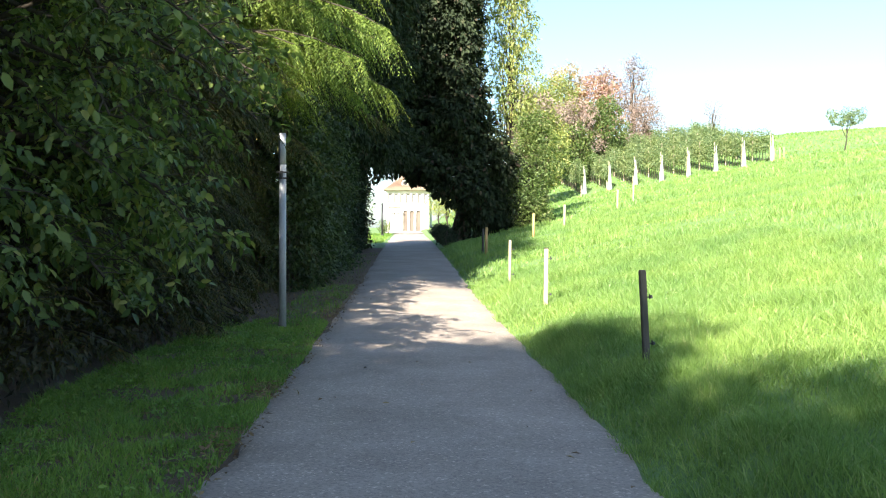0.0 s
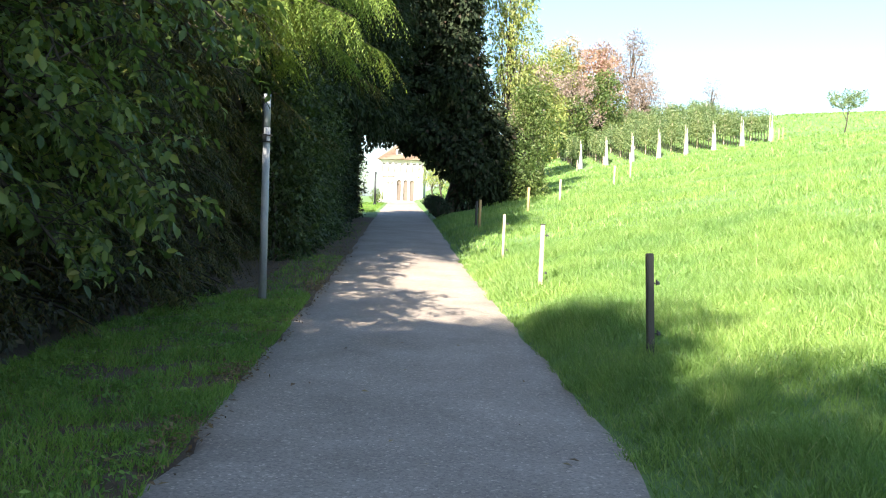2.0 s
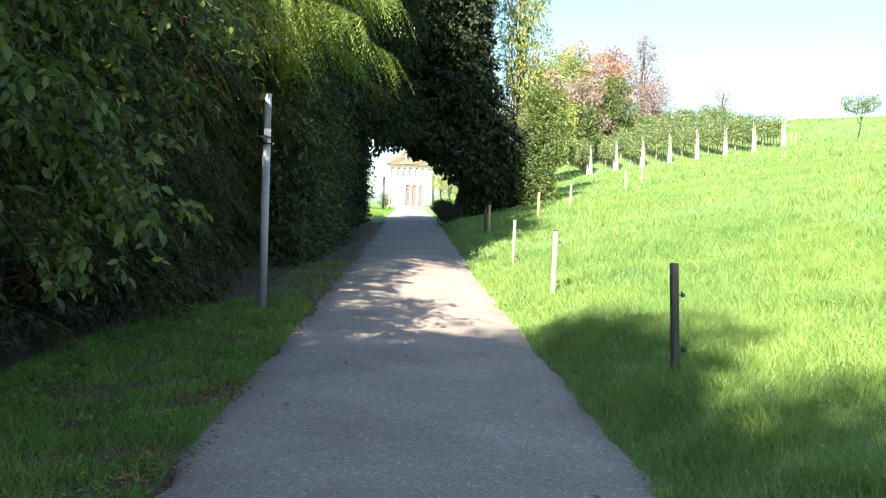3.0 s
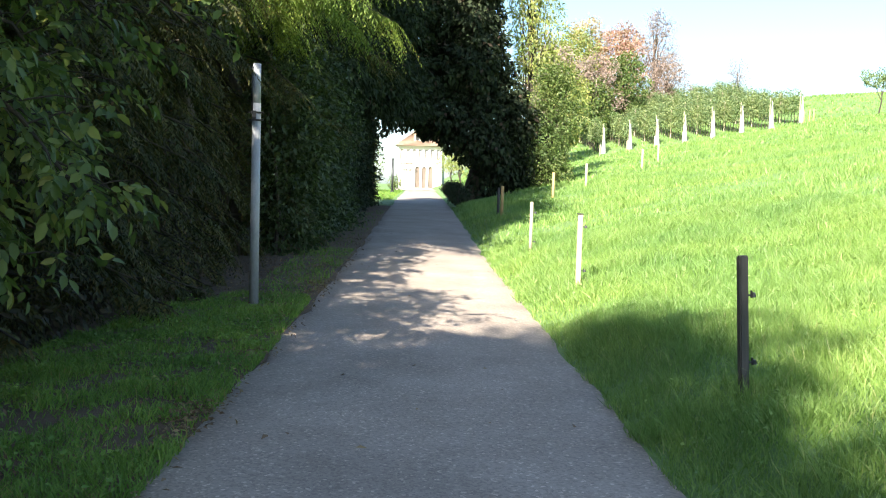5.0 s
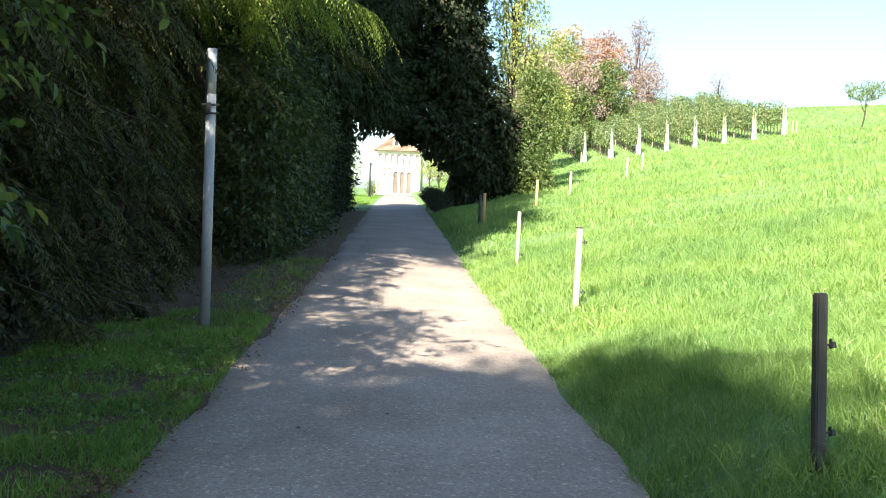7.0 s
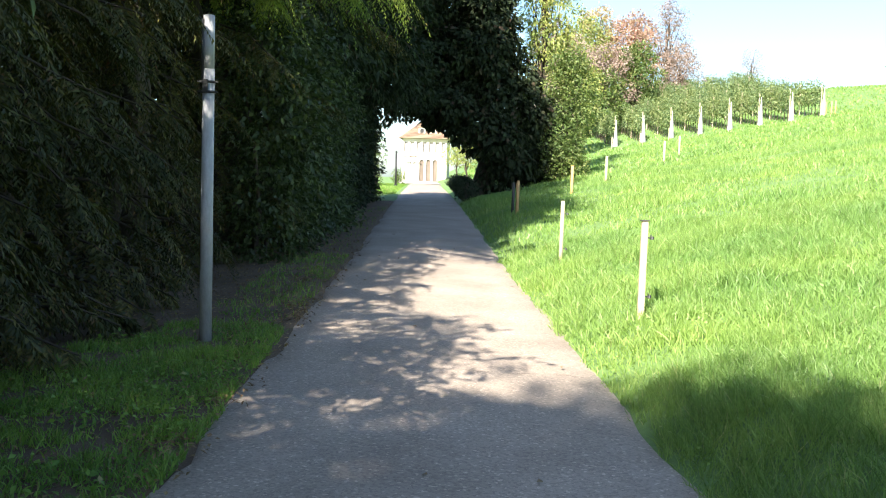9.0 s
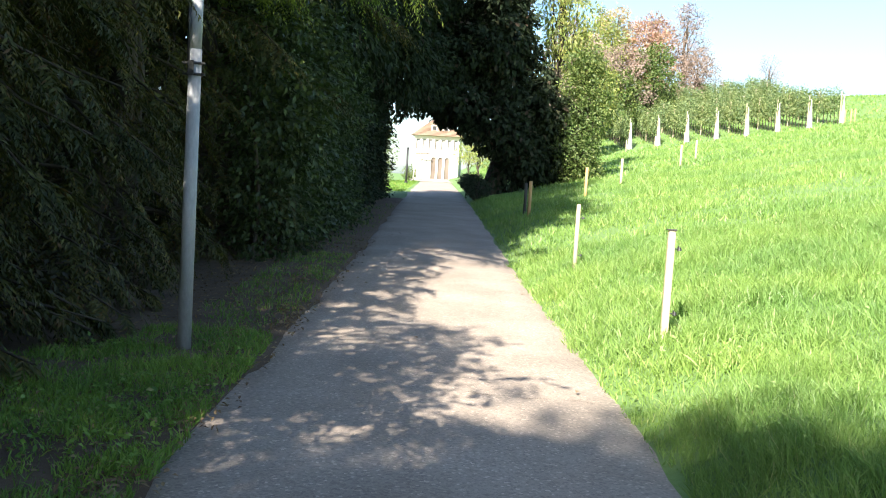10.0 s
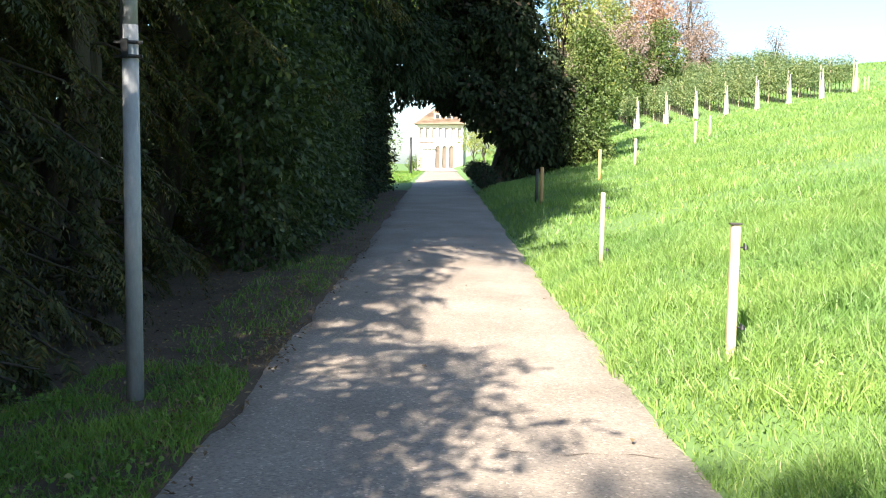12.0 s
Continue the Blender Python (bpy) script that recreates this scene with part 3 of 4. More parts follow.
broad_tree("larch_tree", x, y, 15, 0.12, crown_clumps(15, 1.3, 5.6, 22, 0.95, 0.75, 0.7), LIGHT_LEAF, (0.2, 0.35), 55, "tall yellow-green tree beside the dark evergreen", hang=0.8)
leaf_wall("low_hedge", 1.95, 45.0, 66.0, 0.85, 0.48, DARK_LEAF, (0.10, 0.5), 90, "low dark hedge at the lane's edge under the trees")

for u, y, h in ((4.3, 48.3, 2.9), (5.2, 50.0, 3.0), (4.0, 52.5, 3.6)):
    x, y = at_lane(u, y)
    broad_tree("yew_shrub", x, y, h, 0.1, crown_clumps(h, 1.0, 0.5, 12, 0.75, 0.9), DARK_LEAF, (0.16, 0.5), 80, "dark evergreen shrub under the tall trees", "shrub", fork=0.1)

# shade trees behind the walker
for u, y, h, r, n in ((-7.6, -11.3, 16.7, 2.65, 42), (-5.6, -15.9, 15.5, 2.7, 36)):
    x, y = at_lane(u, y)
    broad_tree("shade_tree", x, y, h, 0.4, crown_clumps(h, r, 8.6, 26, 1.65), WALNUT_LEAF, (0.26, 0.6), n, "large broad-leaved tree shading the lane", hang=0.5)

# unseen tree, added only to cast the shade on the lane's east verge
x, y = at_lane(-5.8, 13.4)
broad_tree("shade_tree", x, y, 17.5, 0.3, crown_clumps(17.5, 1.9, 11.5, 16, 1.3), WALNUT_LEAF, (0.26, 0.6), 40, "tall broad-leaved tree above the dark conifers", hang=0.5)

# ---------------- lamp pole ----------------
pole = thing("street_pole", -2.39, 13.0, None, "pale grey street pole with a clamped upper tube", "pole")


def ring(r0, r1, z0, z1, sides=24, bevel=0.0, at=(0, 0)):
    bm = bmesh.new()
    bmesh.ops.create_cone(bm, cap_ends=True, segments=sides, radius1=r0, radius2=r1, depth=z1 - z0)
    if bevel:
        bmesh.ops.bevel(bm, geom=[e for e in bm.edges if abs(e.verts[0].co.z - e.verts[1].co.z) < 1e-6], offset=bevel, segments=2, affect="EDGES")
    bmesh.ops.translate(bm, verts=bm.verts, vec=(at[0], at[1], (z0 + z1) / 2))
    return bm


part("shaft", ring(0.058, 0.053, -0.2, 2.52, bevel=0.004), CONCRETE_POLE, pole, "pale grey shaft", True)
part("upper_tube", ring(0.050, 0.050, 2.5, 3.0, bevel=0.006), CONCRETE_POLE, pole, "pale upper tube", True)
for z in (2.30, 2.39):
    part("clamp_band", ring(0.066, 0.066, z, z + 0.022, bevel=0.003), BLACK_PLASTIC, pole, "dark steel clamp band", True)
    part("clamp_bolt", box(0.19, 0.02, 0.018, (0, -0.03, z + 0.002), 0.003), BLACK_PLASTIC, pole, "dark clamp bolt")
part("cable", ring(0.012, 0.012, 2.42, 2.96, 8, at=(-0.045, -0.04)), BLACK_PLASTIC, pole, "black cable", True)
part("clip_plate", box(0.05, 0.015, 0.12, (-0.01, -0.075, 2.30), 0.004), BLACK_PLASTIC, pole)

# ---------------- pasture fence ----------------


def fence_post(x, y, z, height, width, material, label, lean=(0, 0), insulators=(), cap=False, square=False):
    t = thing("fence_post", x, y, z, label, "fence post", "posts of the pasture fence")
    t.matrix_basis = pose(x, y, z, lean[0], lean[1], rng.random() * 20)
    if square:
        bm = box(width, width * 0.8, height + 0.35, (0, 0, -0.35), width * 0.12)
    else:
        bm = ring(width / 2, width / 2 * 0.94, -0.35, height, 14, 0.006)
    for v in bm.verts:
        v.co += Vector((math.sin(v.co.z * 3) * 0.004, math.cos(v.co.z * 4) * 0.003, 0))
    part("stake", bm, material, t, "", not square)
    for z_in in insulators:
        p = part("insulator", box(0.012, 0.012, 0.05, (0, 0, 0), 0.002), BLACK_PLASTIC, t, "small black wire insulator")
        p.matrix_basis = pose(width / 2 + 0.035, 0, z_in)
        screw = part("screw", ring(0.006, 0.006, 0, 0.05, 8), BLACK_PLASTIC, p)
        screw.matrix_basis = pose(0, 0, 0.02, 0, -90, 0)
        part("hook", ring(0.02, 0.014, 0.005, 0.035, 10, 0.003, at=(0.012, 0)), BLACK_PLASTIC, p)
    if cap:
        part("cap", box(width * 1.25, width * 1.25, 0.012, (0, 0, height), 0.003), GREY_WOOD, t, "rough pale split top")
    return t


PALE, GREYP, ORANGE = "pale sawn wooden fence post standing in grass", "weathered dark grey wooden fence post in grass", "orange-stained wooden fence post in grass"
fence_post(2.15, 7.45, float(land(2.15, 7.45)), 0.89, 0.062, GREY_WOOD, GREYP, (0, -4.0), (0.17, 0.61), square=True)
fence_post(1.70, 13.6, float(land(1.70, 13.6)), 0.97, 0.063, POST_WOOD, PALE, (0, 0), (0.22, 0.79), cap=True, square=True)
fence_post(1.38, 19.3, float(land(1.38, 19.3)), 0.97, 0.063, POST_WOOD, PALE, (0, 0), (0.2, 0.75))
fence_post(1.1, 31.4, float(land(1.1, 31.4)), 0.95, 0.1, ORANGE_WOOD, ORANGE)
fence_post(0.99, 31.9, float(land(0.99, 31.9)), 0.9, 0.09, GREY_WOOD, GREYP)
fence_post(3.07, 36.4, float(land(3.07, 36.4)), 0.95, 0.1, ORANGE_WOOD, ORANGE)
fence_post(4.7, 40.4, float(land(4.7, 40.4)), 0.95, 0.1, POST_WOOD, PALE)
fence_post(8.05, 47.0, float(land(8.05, 47.0)), 1.0, 0.1, POST_WOOD, PALE)
fence_post(9.8, 52.5, float(land(9.8, 52.5)), 1.0, 0.1, POST_WOOD, PALE)

# ---------------- vineyard ----------------
ROWS = 8


def vine_row(k):
    """A trellised row: end post with white net wrapped to the ground, stakes, leaves, stems."""
    f = k / (ROWS - 1)
    x0, y0 = 11.2 + 15.4 * f, 86.5 - 5.5 * f
    dx, dy = -0.06, 1.1
    ln = 34.0 - 10 * f
    t = thing("vine_row", x0, y0, None, "row of green trellised vines with a white netted end post", "vine row", "rows of the vineyard")
    z0 = float(land(x0, y0))
    n = int(ln / 0.75)
    clumps, stems = [], []
    for i in range(n):
        s = 0.9 + i * 0.75
        x, y = dx * s * 0.894, dy * s * 0.894
        g = float(land(x0 + x, y0 + y)) - z0
        clumps.append((x, y, g + 1.85 + 0.2 * math.sin(i * 2.1), 0.42, 0.5, 1.0))
        stems.append([((x, y, g - 0.1), 0.035), ((x + 0.03, y, g + 0.6), 0.028), ((x, y + 0.04, g + 1.3), 0.02)])
    V, F = tubes(stems, 5)
    part("wood", mesh_of("wood", V, F, BARK, False), BARK, t, "thin brown vine stems")
    P, D, N, L, W = cloud(clumps, 95, (0.125, 0.75), 0.5, 0.6)
    part("foliage", leaf_mesh("foliage", P, D, N, L, W, VINE_LEAF), VINE_LEAF, t)
    for i in range(0, n, 6):
        s = 0.5 + i * 0.75
        x, y = dx * s * 0.894, dy * s * 0.894
        g = float(land(x0 + x, y0 + y)) - z0
        p = part("trellis_stake", ring(0.045, 0.04, -0.2, 2.6, 8, 0.004), POST_WOOD, t, "pale trellis stake")
        p.matrix_basis = pose(x, y, g)
    part("end_post", ring(0.04, 0.035, -0.2, 2.3, 10, 0.006), WHITE_NET, t, "pale end post", True)
    bm = bmesh.new()
    bmesh.ops.create_cone(bm, cap_ends=False, segments=16, radius1=0.21, radius2=0.04, depth=1.95)
    for v in bm.verts:
        if v.co.z < 0:
            v.co.x *= 1.0 + 0.25 * math.sin(v.index * 2.4)
            v.co.y *= 0.55
    bmesh.ops.translate(bm, verts=bm.verts, vec=(0, -0.05, 1.0))
    part("net_wrap", bm, WHITE_NET, t, "white bird net gathered to the ground", True)


for k in range(ROWS):
    vine_row(k)
    f = k / (ROWS - 1)
    sx, sy = 11.2 + 15.4 * f - 0.5, 86.5 - 5.5 * f - 1.6
    fence_post(sx, sy, float(land(sx, sy)), 1.0, 0.09, POST_WOOD, "short pale stake before the vineyard rows")
for sx, sy in ((26.5, 80.2), (27.1, 80.6), (27.9, 82.0)):
    fence_post(sx, sy, float(land(sx, sy)), 1.1, 0.11, ORANGE_WOOD, "short orange-stained stake at the vineyard's corner")

# ---------------- trees on the hillside ----------------
x, y = 31.3, 77.0
fruit = broad_tree("fruit_tree", x, y, 3.7, 0.07, [(-0.75, 0, 2.8, 0.7, 0.6, 0.5), (0.7, 0.1, 2.9, 0.75, 0.6, 0.5), (0.05, 0, 2.6, 0.6, 0.6, 0.45), (-1.2, 0.1, 3.2, 0.4, 0.4, 0.5), (1.25, 0, 3.3, 0.4, 0.4, 0.5), (0.2, 0.1, 3.4, 0.6, 0.5, 0.4)],
                   VINE_LEAF, (0.13, 0.55), 140, "small young fruit tree with a stake on the open meadow", "tree", hang=0.2, bare=3)
broad_tree("hazel_bush", 3.8, 48.0, 5.4, 0.12, crown_clumps(5.5, 0.95, 0.45, 24, 0.62, 1.0) + [(0.5, -0.3, 0.5, 0.7, 0.6, 0.6), (-0.5, -0.4, 0.5, 0.7, 0.6, 0.6), (0.1, -0.6, 1.2, 0.8, 0.6, 0.8)], BUSH_LEAF, (0.105, 0.6), 170, "tall round green bush at the meadow's edge", "bush", fork=0.1)


def hill_tree(px, depth, top_row, r, material, label, leaf=(0.35, 0.55), per=15, bare=0, base=0.25, hang=0.2, kind="hillside_tree", n=16, squash=0.8):
    """A tree standing off in the direction px (per mille across) at that depth."""
    x, y = px * depth, depth
    h = top_row + 2.2 - float(land(x, y))
    return broad_tree(kind, x, y, h, 0.02 * h + 0.05, crown_clumps(h * 0.97, r, h * base, n, r * 0.42, squash), material, (leaf[0] * 0.66, leaf[1]), per * 2.8, label, hang=hang, bare=bare, group="trees behind the vineyard", shell=0.6)


hill_tree(0.080, 100, 13.8, 3.4, LIGHT_LEAF, "rounded tree with yellow-green autumn leaves")
hill_tree(0.098, 106, 16.2, 3.0, LIGHT_LEAF, "tall tree with yellow-green autumn leaves")
hill_tree(0.110, 110, 18.6, 2.8, ORANGE_LEAF, "tall tree with orange autumn leaves")
hill_tree(0.116, 96, 12.6, 2.6, BROWN_LEAF, "brown-leaved tree among autumn trees", (0.3, 0.5), 12, 2)
hill_tree(0.145, 108, 17.6, 2.9, RED_LEAF, "tree with red autumn leaves")
hill_tree(0.150, 98, 12.8, 2.4, BUSH_LEAF, "dark green tree among autumn trees")
hill_tree(0.178, 112, 20.0, 2.6, BROWN_LEAF, "nearly bare purplish-brown tree", (0.3, 0.35), 15, 8)
hill_tree(0.190, 106, 13.6, 2.4, BROWN_LEAF, "brown half-bare tree behind the vineyard", (0.3, 0.45), 14, 4)
hill_tree(0.066, 82, 12.0, 2.4, BROWN_LEAF, "brown-leaved shrub tree beside the vineyard", (0.3, 0.5), 12, 2)
hill_tree(0.088, 84, 9.5, 2.4, LIGHT_LEAF, "yellow-green shrub tree beside the vineyard")
hill_tree(0.118, 94, 9.6, 2.0, BUSH_LEAF, "green shrub tree behind the vines")
hill_tree(0.262, 122, 16.0, 1.6, BROWN_LEAF, "small brown half-bare tree behind the vines", (0.25, 0.4), 9, 4)

# ---------------- house at the end of the lane ----------------
HX, HY = -8.3, 137.0
HZ = float(land(HX, HY)) - 0.1
house = thing("house", HX, HY, HZ, "cream house with brown hipped roof and arched brown doors", "house")
HW = 6.2


def wall_with_arches(w, h, d, arches):
    """A wall slab with round-headed openings cut through; arches are (x, sill, width, spring)."""
    bm = bmesh.new()
    xs = sorted({-w / 2, w / 2, *[a[0] + s * a[2] / 2 for a in arches for s in (-1, 1)]})
    for i in range(len(xs) - 1):
        x0, x1 = xs[i], xs[i + 1]
        mid = (x0 + x1) / 2
        hole = [a for a in arches if abs(a[0] - mid) < a[2] / 2 - 1e-6]
        if not hole:
            box(x1 - x0, d, h, (mid, 0, 0), 0, bm)
            continue
        for a in hole:
            if a[1] > 0:
                box(x1 - x0, d, a[1], (mid, 0, 0), 0, bm)
            n = 8
            for j in range(n):
                xa = a[0] - a[2] / 2 + a[2] * j / n
                top = a[3] + math.sqrt(max((a[2] / 2) ** 2 - (xa + a[2] / n / 2 - a[0]) ** 2, 0)) * (1 if a[4] else 0)
                box(a[2] / n, d, h - top, (xa + a[2] / n / 2, 0, top), 0, bm)
    return bm


doors = [(-0.35 + 0.94 * i, 0, 0.64, 2.85, True) for i in range(3)]
part("wall", wall_with_arches(HW, 3.7, 0.35, doors), PLASTER, house)
wins = [(-2.6 + 0.87 * i, 0.45, 0.46, 1.85, False) for i in range(7)]
up = part("wall", wall_with_arches(HW, 2.4, 0.35, wins), PLASTER, house)
up.matrix_basis = pose(0, 0, 3.7)
part("string_course", box(HW + 0.1, 0.5, 0.14, (0, 0, 3.63), 0.02), SHUTTER_GREY, house, "grey timber band between the storeys")
part("back_wall", box(HW, 0.3, 6.1, (0, 9, 0)), PLASTER, house)
for sx in (-HW / 2 + 0.1, HW / 2 - 0.1):
    part("side_wall", box(0.3, 8.6, 6.1, (sx, 4.5, 0)), PLASTER, house)
for a in doors:
    dr = part("door", box(a[2] + 0.1, 0.08, 3.2, (a[0], 0.1, 0), 0.01), DARK_WOOD, house, "tall brown arched door")
    part("door_rail", box(a[2] * 0.9, 0.04, 0.1, (a[0], 0.04, 1.5), 0.005), DARK_WOOD, dr)
for a in wins:
    wd = part("window", box(a[2] + 0.05, 0.06, 1.45, (a[0], 0.1, 4.13), 0.01), SHUTTER_GREY, house, "tall window closed by grey boards")
    part("frame", box(0.06, 0.05, 1.4, (a[0], 0.05, 4.15)), SHUTTER_GREY, wd)
    for sgn in (-1, 1):
        part("shutter", box(0.1, 0.06, 1.5, (a[0] + sgn * 0.29, -0.21, 4.1), 0.01), SHUTTER_GREY, house, "narrow grey shutter")
# timber posts of a leafless pergola before the wall
for px in (-2.6, -1.85, -1.2):
    part("pergola_post", box(0.11, 0.11, 3.45, (px, -1.3, 0), 0.01), DARK_WOOD, house, "slim dark pergola post")
part("pergola_beam", box(2.0, 0.12, 0.14, (-1.85, -1.3, 3.45), 0.01), DARK_WOOD, house, "dark pergola beam")
EAVE = 6.05
roof = bmesh.new()
for v in ((-HW / 2 - 0.5, -0.8, EAVE), (HW / 2 + 0.5, -0.8, EAVE), (HW / 2 + 0.5, 9.9, EAVE), (-HW / 2 - 0.5, 9.9, EAVE), (-1.0, 4.5, EAVE + 2.5), (1.0, 4.5, EAVE + 2.5)):
    roof.verts.new(v)
roof.verts.ensure_lookup_table()
for f in ((0, 1, 5, 4), (1, 2, 5), (2, 3, 4, 5), (3, 0, 4), (3, 2, 1, 0)):
    roof.faces.new([roof.verts[i] for i in f])
rf = part("roof", roof, ROOF_TILE, house, "hipped brown clay tile roof")
for i in range(14):
    k = i / 14
    part("tile_course", box((HW / 2 + 0.5 - (HW / 2 - 0.5) * k) * 2, 0.4, 0.05, (0, -0.7 + 5.2 * k, EAVE + 0.05 + 2.5 * k), 0.01), ROOF_TILE, rf)
for dx in (-0.5, 1.1):
    dm = part("dormer", box(0.9, 1.6, 0.9, (dx, 1.6, EAVE + 0.7), 0.02), PLASTER, rf, "small pale dormer")
    part("dormer_window", box(0.55, 0.05, 0.55, (dx, 0.78, EAVE + 0.85), 0.01), BLACK_PLASTIC, dm)
    part("dormer_roof", box(1.2, 2.0, 0.16, (dx, 1.6, EAVE + 1.6), 0.03), ROOF_TILE, dm)

# pale yard in front of the house
yard_v = [(float(centre(95.0)) - 2.5, 95.0, float(lane_z(95.0)) + 0.05), (float(centre(95.0)) + 2.5, 95.0, float(lane_z(95.0)) + 0.05), (-3.6, 136.0, float(lane_z(136.0)) + 0.05), (-12.0, 136.0, float(lane_z(136.0)) + 0.05)]
yard = new("yard", mesh_of("yard", yard_v, [(0, 1, 2, 3)], GRAVEL))
tagged(yard, "pale gravel yard before the house", "yard", kind="structure")
for u, y, h in ((3.0, 74.0, 3.8), (4.6, 80.0, 4.4), (2.8, 88.0, 3.6)):
    x, y = at_lane(u, y)
    broad_tree("orchard_tree", x, y, h, 0.08, crown_clumps(h, 1.0, 1.5, 10, 0.6, 0.9), LIGHT_LEAF, (0.15, 0.5), 45, "small yellow-green orchard tree on the grassy bank", "tree", hang=0.7, group="orchard trees beside the lane")
lx, ly = at_lane(-2.2, 76.0)
lamp = thing("lamp_post", lx, ly, None, "slim dark post on the lawn beside the lane", "post")
part("shaft", ring(0.09, 0.07, -0.2, 2.6, 10, 0.01), BLACK_PLASTIC, lamp, "", True)
part("base", ring(0.16, 0.12, -0.1, 0.25, 12, 0.01), BLACK_PLASTIC, lamp)
part("cap", ring(0.11, 0.05, 2.6, 2.75, 10, 0.01), BLACK_PLASTIC, lamp)
for u, y, h in ((-2.4, 90.0, 1.2), (-5.0, 84.0, 2.0), (-4.3, 82.0, 4.8)):
    x, y = at_lane(u, y)
    broad_tree("garden_bush", x, y, h, 0.06, crown_clumps(h, 0.4 * h if h < 3 else 0.7, 0.3, 10 if h < 3 else 14, 0.28 * h if h < 3 else 0.6, 0.9), BUSH_LEAF, (0.14, 0.6), 45, "green garden bush on the lawn", "bush", fork=0.1)

# ---------------- grass ----------------


def blades(name, x, y, height, width, material, label, lean=0.45, lift=-0.02, simple=False):
    n = len(x)
    z = land(x, y) + lift
    if not simple:
        z = z + bumps(x, y, 1.4, 0.05) * smooth(np.abs(x - centre(y)), 1.5, 2.5)
    P = np.stack([x, y, z], -1)
    D = rng.normal(size=(n, 3)) * lean
    D[:, 2] = 1.0
    D = unit(D)
    S = unit(np.cross(D, rng.normal(size=(n, 3)))) * (width / 2)[:, None]
    bend = rng.normal(size=(n, 3)) * (0.3, 0.3, 0)
    bend[:, 2] = -0.12
    H = height[:, None]
    if simple:
        V = np.stack([P - S, P + S, P + D * H + bend * H * 0.4], 1).reshape(-1, 3)
        F = np.arange(n * 3).reshape(-1, 3)
        return tagged(new(name, mesh_of(name, V, F, material)), label, "grass", kind="stuff")
    V = np.stack([P - S, P + S, P + D * H * 0.55 - S * 0.6, P + D * H * 0.55 + S * 0.6, P + D * H + bend * H * 0.6], 1).reshape(-1, 3)
    b = np.arange(n)[:, None] * 5
    F = np.concatenate([b + [0, 1, 3], b + [0, 3, 2], b + [2, 3, 4]], 1).reshape(-1, 3)
    return tagged(new(name, mesh_of(name, V, F, material)), label, "grass", kind="stuff")


def scatter(u0, u1, y0, y1, n):
    y = y0 + (y1 - y0) * rng.random(n)
    u = u0 + (u1 - u0) * rng.random(n)
    return u, y, u + centre(y)


def tuft(x, y, s):
    return np.array([noise.noise(Vector((a / s, b / s, 0.5))) for a, b in zip(x, y)])


def grow(stretches, name, label, simple):
    Xs, Ys, Hs, Ws = [], [], [], []
    for u0, u1, y0, y1, n, h, w in stretches:
        u, y, x = scatter(u0, u1, y0, y1, n)
        t = tuft(x, y, 0.45 if y1 < 30 else 1.5)
        t2 = tuft(x + 50, y, 2.6)
        keep = (rng.random(n) < 0.9 + 0.5 * t) & (u > 1.44 + 0.10 * tuft(x, y + 9, 0.5) + 0.05 * tuft(x, y, 0.12))
        edge_k = 0.6 + 0.4 * smooth(u, 1.4, 1.8)
        hh = h * (0.55 + 0.6 * rng.random(n) + 0.8 * np.maximum(t, -0.25) + 0.25 * t2) * edge_k
        Xs.append(x[keep]), Ys.append(y[keep]), Hs.append(np.maximum(hh, 0.04)[keep]), Ws.append(np.full(keep.sum(), w))
    return blades(name, *map(np.concatenate, (Xs, Ys, Hs, Ws)), GRASS, label, simple=simple)


grow(((1.38, 6, 1.5, 12, 110000, 0.19, 0.008), (1.38, 8, 12, 22, 80000, 0.20, 0.012), (6, 12, 6, 22, 22000, 0.19, 0.016), (1.38, 9, -9, 1.5, 30000, 0.18, 0.014), (6, 12, -9, 6, 22000, 0.18, 0.016)), "meadow_grass", "lush bright green meadow grass", False)
grow(((1.48, 22, 22, 45, 90000, 0.20, 0.028), (4, 45, 45, 80, 52000, 0.23, 0.07), (4, 90, 80, 128, 50000, 0.27, 0.12)), "hillside_grass", "bright green grass on the hillside meadow", True)
Xs, Ys, Hs, Ws = [], [], [], []
for u0, u1, y0, y1, n, h, w in ((-3.4, -1.30, 0, 10.5, 52000, 0.095, 0.010), (-3.4, -1.30, -6, 0, 14000, 0.095, 0.013), (-3.2, -1.34, 10.5, 12.6, 8500, 0.095, 0.010), (-2.6, -1.36, 12.4, 14, 3000, 0.10, 0.01), (-2.4, -1.38, 14, 22, 2200, 0.085, 0.012), (-2.2, -1.4, 22, 40, 300, 0.09, 0.02), (-12, -1.6, 55, 90, 16000, 0.14, 0.06)):
    u, y, x = scatter(u0, u1, y0, y1, n)
    t = tuft(x, y, 0.4)
    keep = (t > -0.25) | (rng.random(n) < 0.25)
    Xs.append(x[keep]), Ys.append(y[keep]), Hs.append((h * (0.5 + 0.7 * rng.random(n) + 0.8 * np.maximum(t, -0.3)))[keep]), Ws.append(np.full(keep.sum(), w))
blades("verge_grass", *map(np.concatenate, (Xs, Ys, Hs, Ws)), VERGE_GRASS, "short uneven verge grass under the hedge", lift=0.02)
u, y, x = scatter(-3.2, -1.2, 2, 26, 4200)
P = np.stack([x, y, land(x, y) + 0.03 + 0.02 * rng.random(len(x))], -1)
D = rng.normal(size=P.shape) * (1, 1, 0.25)
N = rng.normal(size=P.shape) * 0.3 + (0, 0, 1)
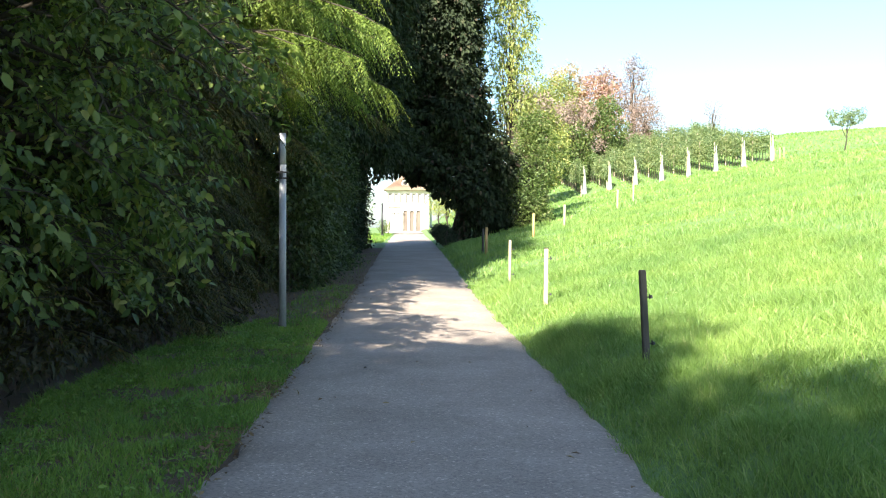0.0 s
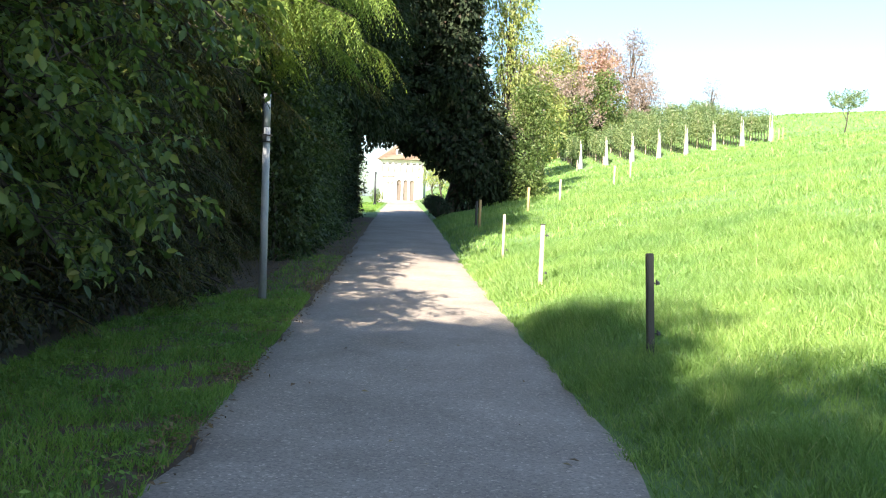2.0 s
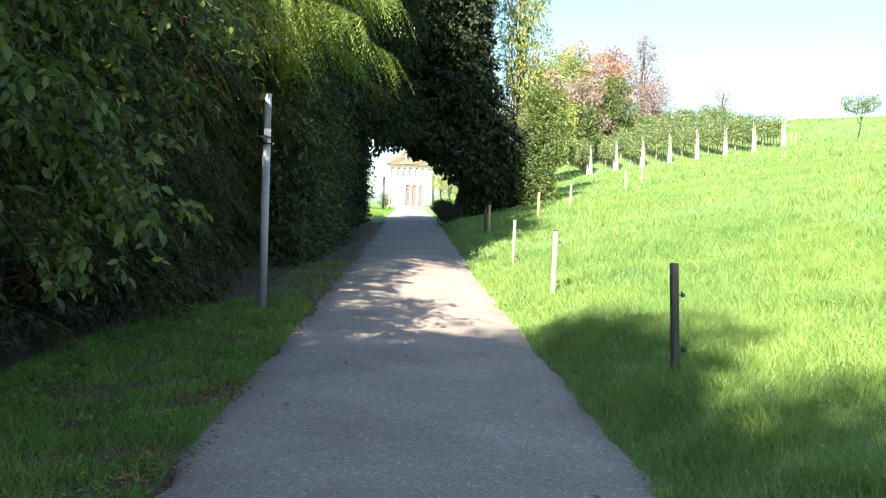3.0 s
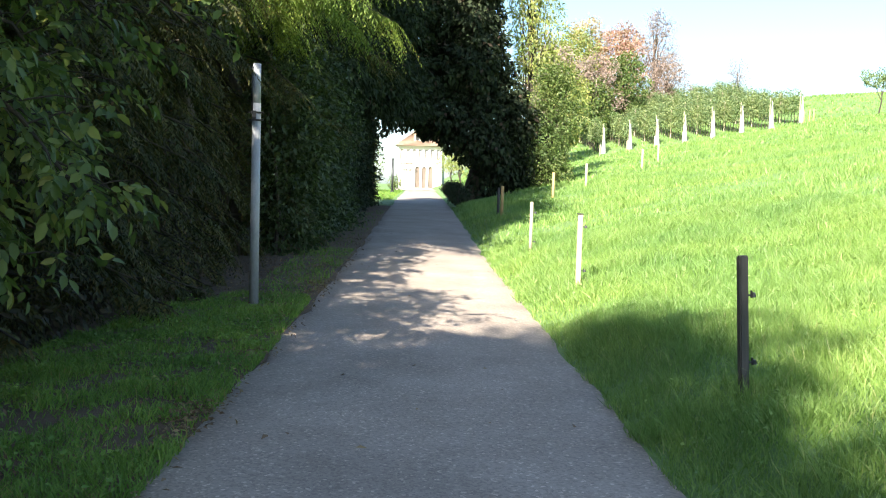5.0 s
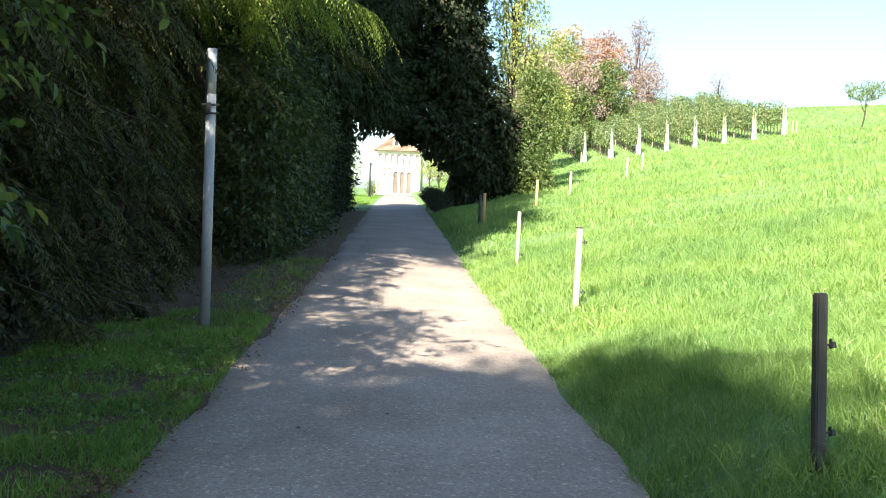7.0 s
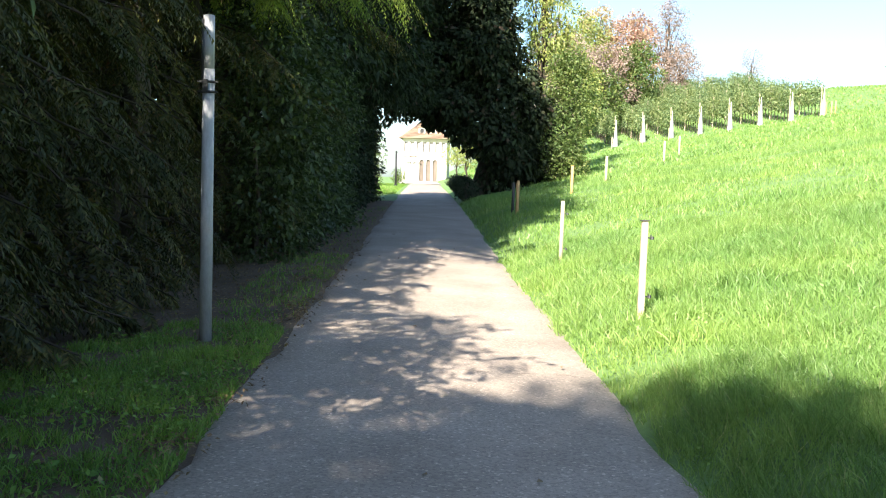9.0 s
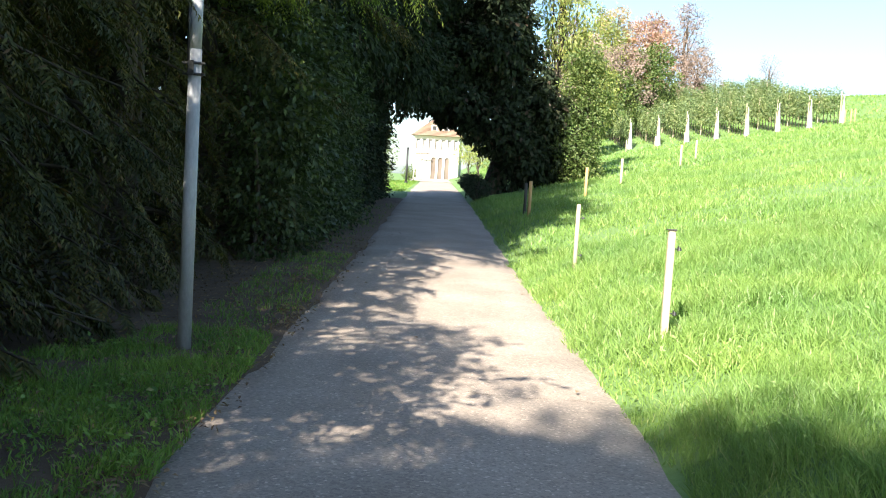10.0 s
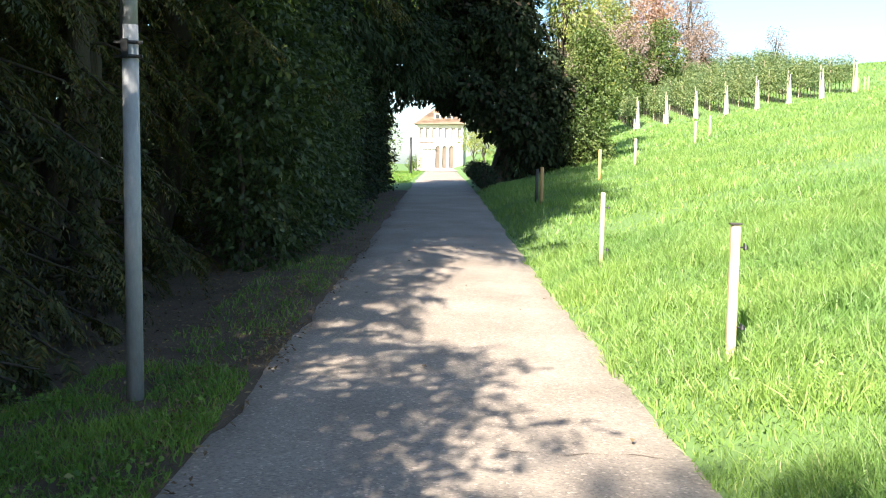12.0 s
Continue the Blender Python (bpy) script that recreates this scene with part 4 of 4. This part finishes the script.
tagged(new("fallen_leaves", leaf_mesh("fallen_leaves", P, D, N, 0.03 + 0.035 * rng.random(len(x)), 0.025, DRY_LEAF)), "brown fallen leaves along the verge", "leaves", kind="stuff")
u, y, x = scatter(-1.3, 1.3, 4, 30, 40)
x[0], y[0] = -0.1, 9.3
P = np.stack([x, y, lane_z(y) + 0.035], -1)
D = rng.normal(size=P.shape) * (1, 1, 0.1)
N = rng.normal(size=P.shape) * 0.25 + (0, 0, 1)
tagged(new("scattered_leaves", leaf_mesh("scattered_leaves", P, D, N, 0.04 + 0.04 * rng.random(len(x)), 0.035, DRY_LEAF)), "few brown leaves scattered on the asphalt", "leaves", kind="stuff")
# heaps of litter and sand along the west edge of the asphalt
Xs, Ys = [], []
for u, y, n in ((-1.42, 5.2, 200), (-1.40, 7.4, 200), (-1.46, 9.6, 120), (-1.42, 11.0, 120), (-1.40, 14.6, 120), (-1.55, 12.3, 140), (-1.7, 13.6, 120), (-1.5, 15.5, 90), (-1.7, 18.0, 90)):
    yy = y + rng.normal(size=n) * 0.28
    Xs.append(centre(yy) + u + rng.normal(size=n) * 0.09), Ys.append(yy)
x, y = np.concatenate(Xs), np.concatenate(Ys)
P = np.stack([x, y, land(x, y) + 0.045 + 0.02 * rng.random(len(x))], -1)
tagged(new("leaf_litter", leaf_mesh("leaf_litter", P, rng.normal(size=P.shape) * (1, 1, 0.3), rng.normal(size=P.shape) * 0.4 + (0, 0, 1), 0.025 + 0.04 * rng.random(len(x)), 0.022, DRY_LEAF)), "pale dry leaf litter at the asphalt's edge", "leaves", kind="stuff")
cu = np.linspace(0.3, 1.36, 26)
cy = 12.12 + 0.03 * np.sin(cu * 7) + 0.015 * np.sin(cu * 23)
cx = cu + centre(cy)
cz = lane_z(cy) + 0.02 - 0.012 * cu ** 2 + bumps(cx, cy, 2.0, 0.012) + 0.005
cw = 0.0025 + 0.002 * np.sin(cu * 17)
V = np.concatenate([np.stack([cx, cy - cw, cz], -1), np.stack([cx, cy + cw, cz], -1)])
F = [(i, i + 1, 27 + i, 26 + i) for i in range(25)]
part("crack", mesh_of("crack", V, F, SOIL), SOIL, road, "dark crack across the asphalt")
# low broad-leaved weeds among the grass
for name, u0, u1, y0, y1, n, size, mat, label in (("verge_weeds", -3.3, -1.4, 1, 13, 6500, 0.038, VERGE_GRASS, "low broad-leaved weeds in the verge"), ("meadow_clover", 1.5, 7, 2, 18, 9000, 0.03, GRASS, "clover and weeds among the meadow grass")):
    u, y, x = scatter(u0, u1, y0, y1, n)
    t = tuft(x, y, 0.7)
    keep = t > -0.05
    x, y = x[keep], y[keep]
    g = land(x, y) + bumps(x, y, 1.4, 0.05) * smooth(np.abs(x - centre(y)), 1.5, 2.5)
    P = np.stack([x, y, g + 0.03 + 0.10 * rng.random(len(x))], -1)
    D = rng.normal(size=P.shape) * (1, 1, 0.4)
    N = rng.normal(size=P.shape) * 0.4 + (0, 0, 1)
    L = size * (0.7 + 0.8 * rng.random(len(x)))
    tagged(new(name, leaf_mesh(name, P, D, N, L, L * 0.6, mat)), label, "weeds", kind="stuff")
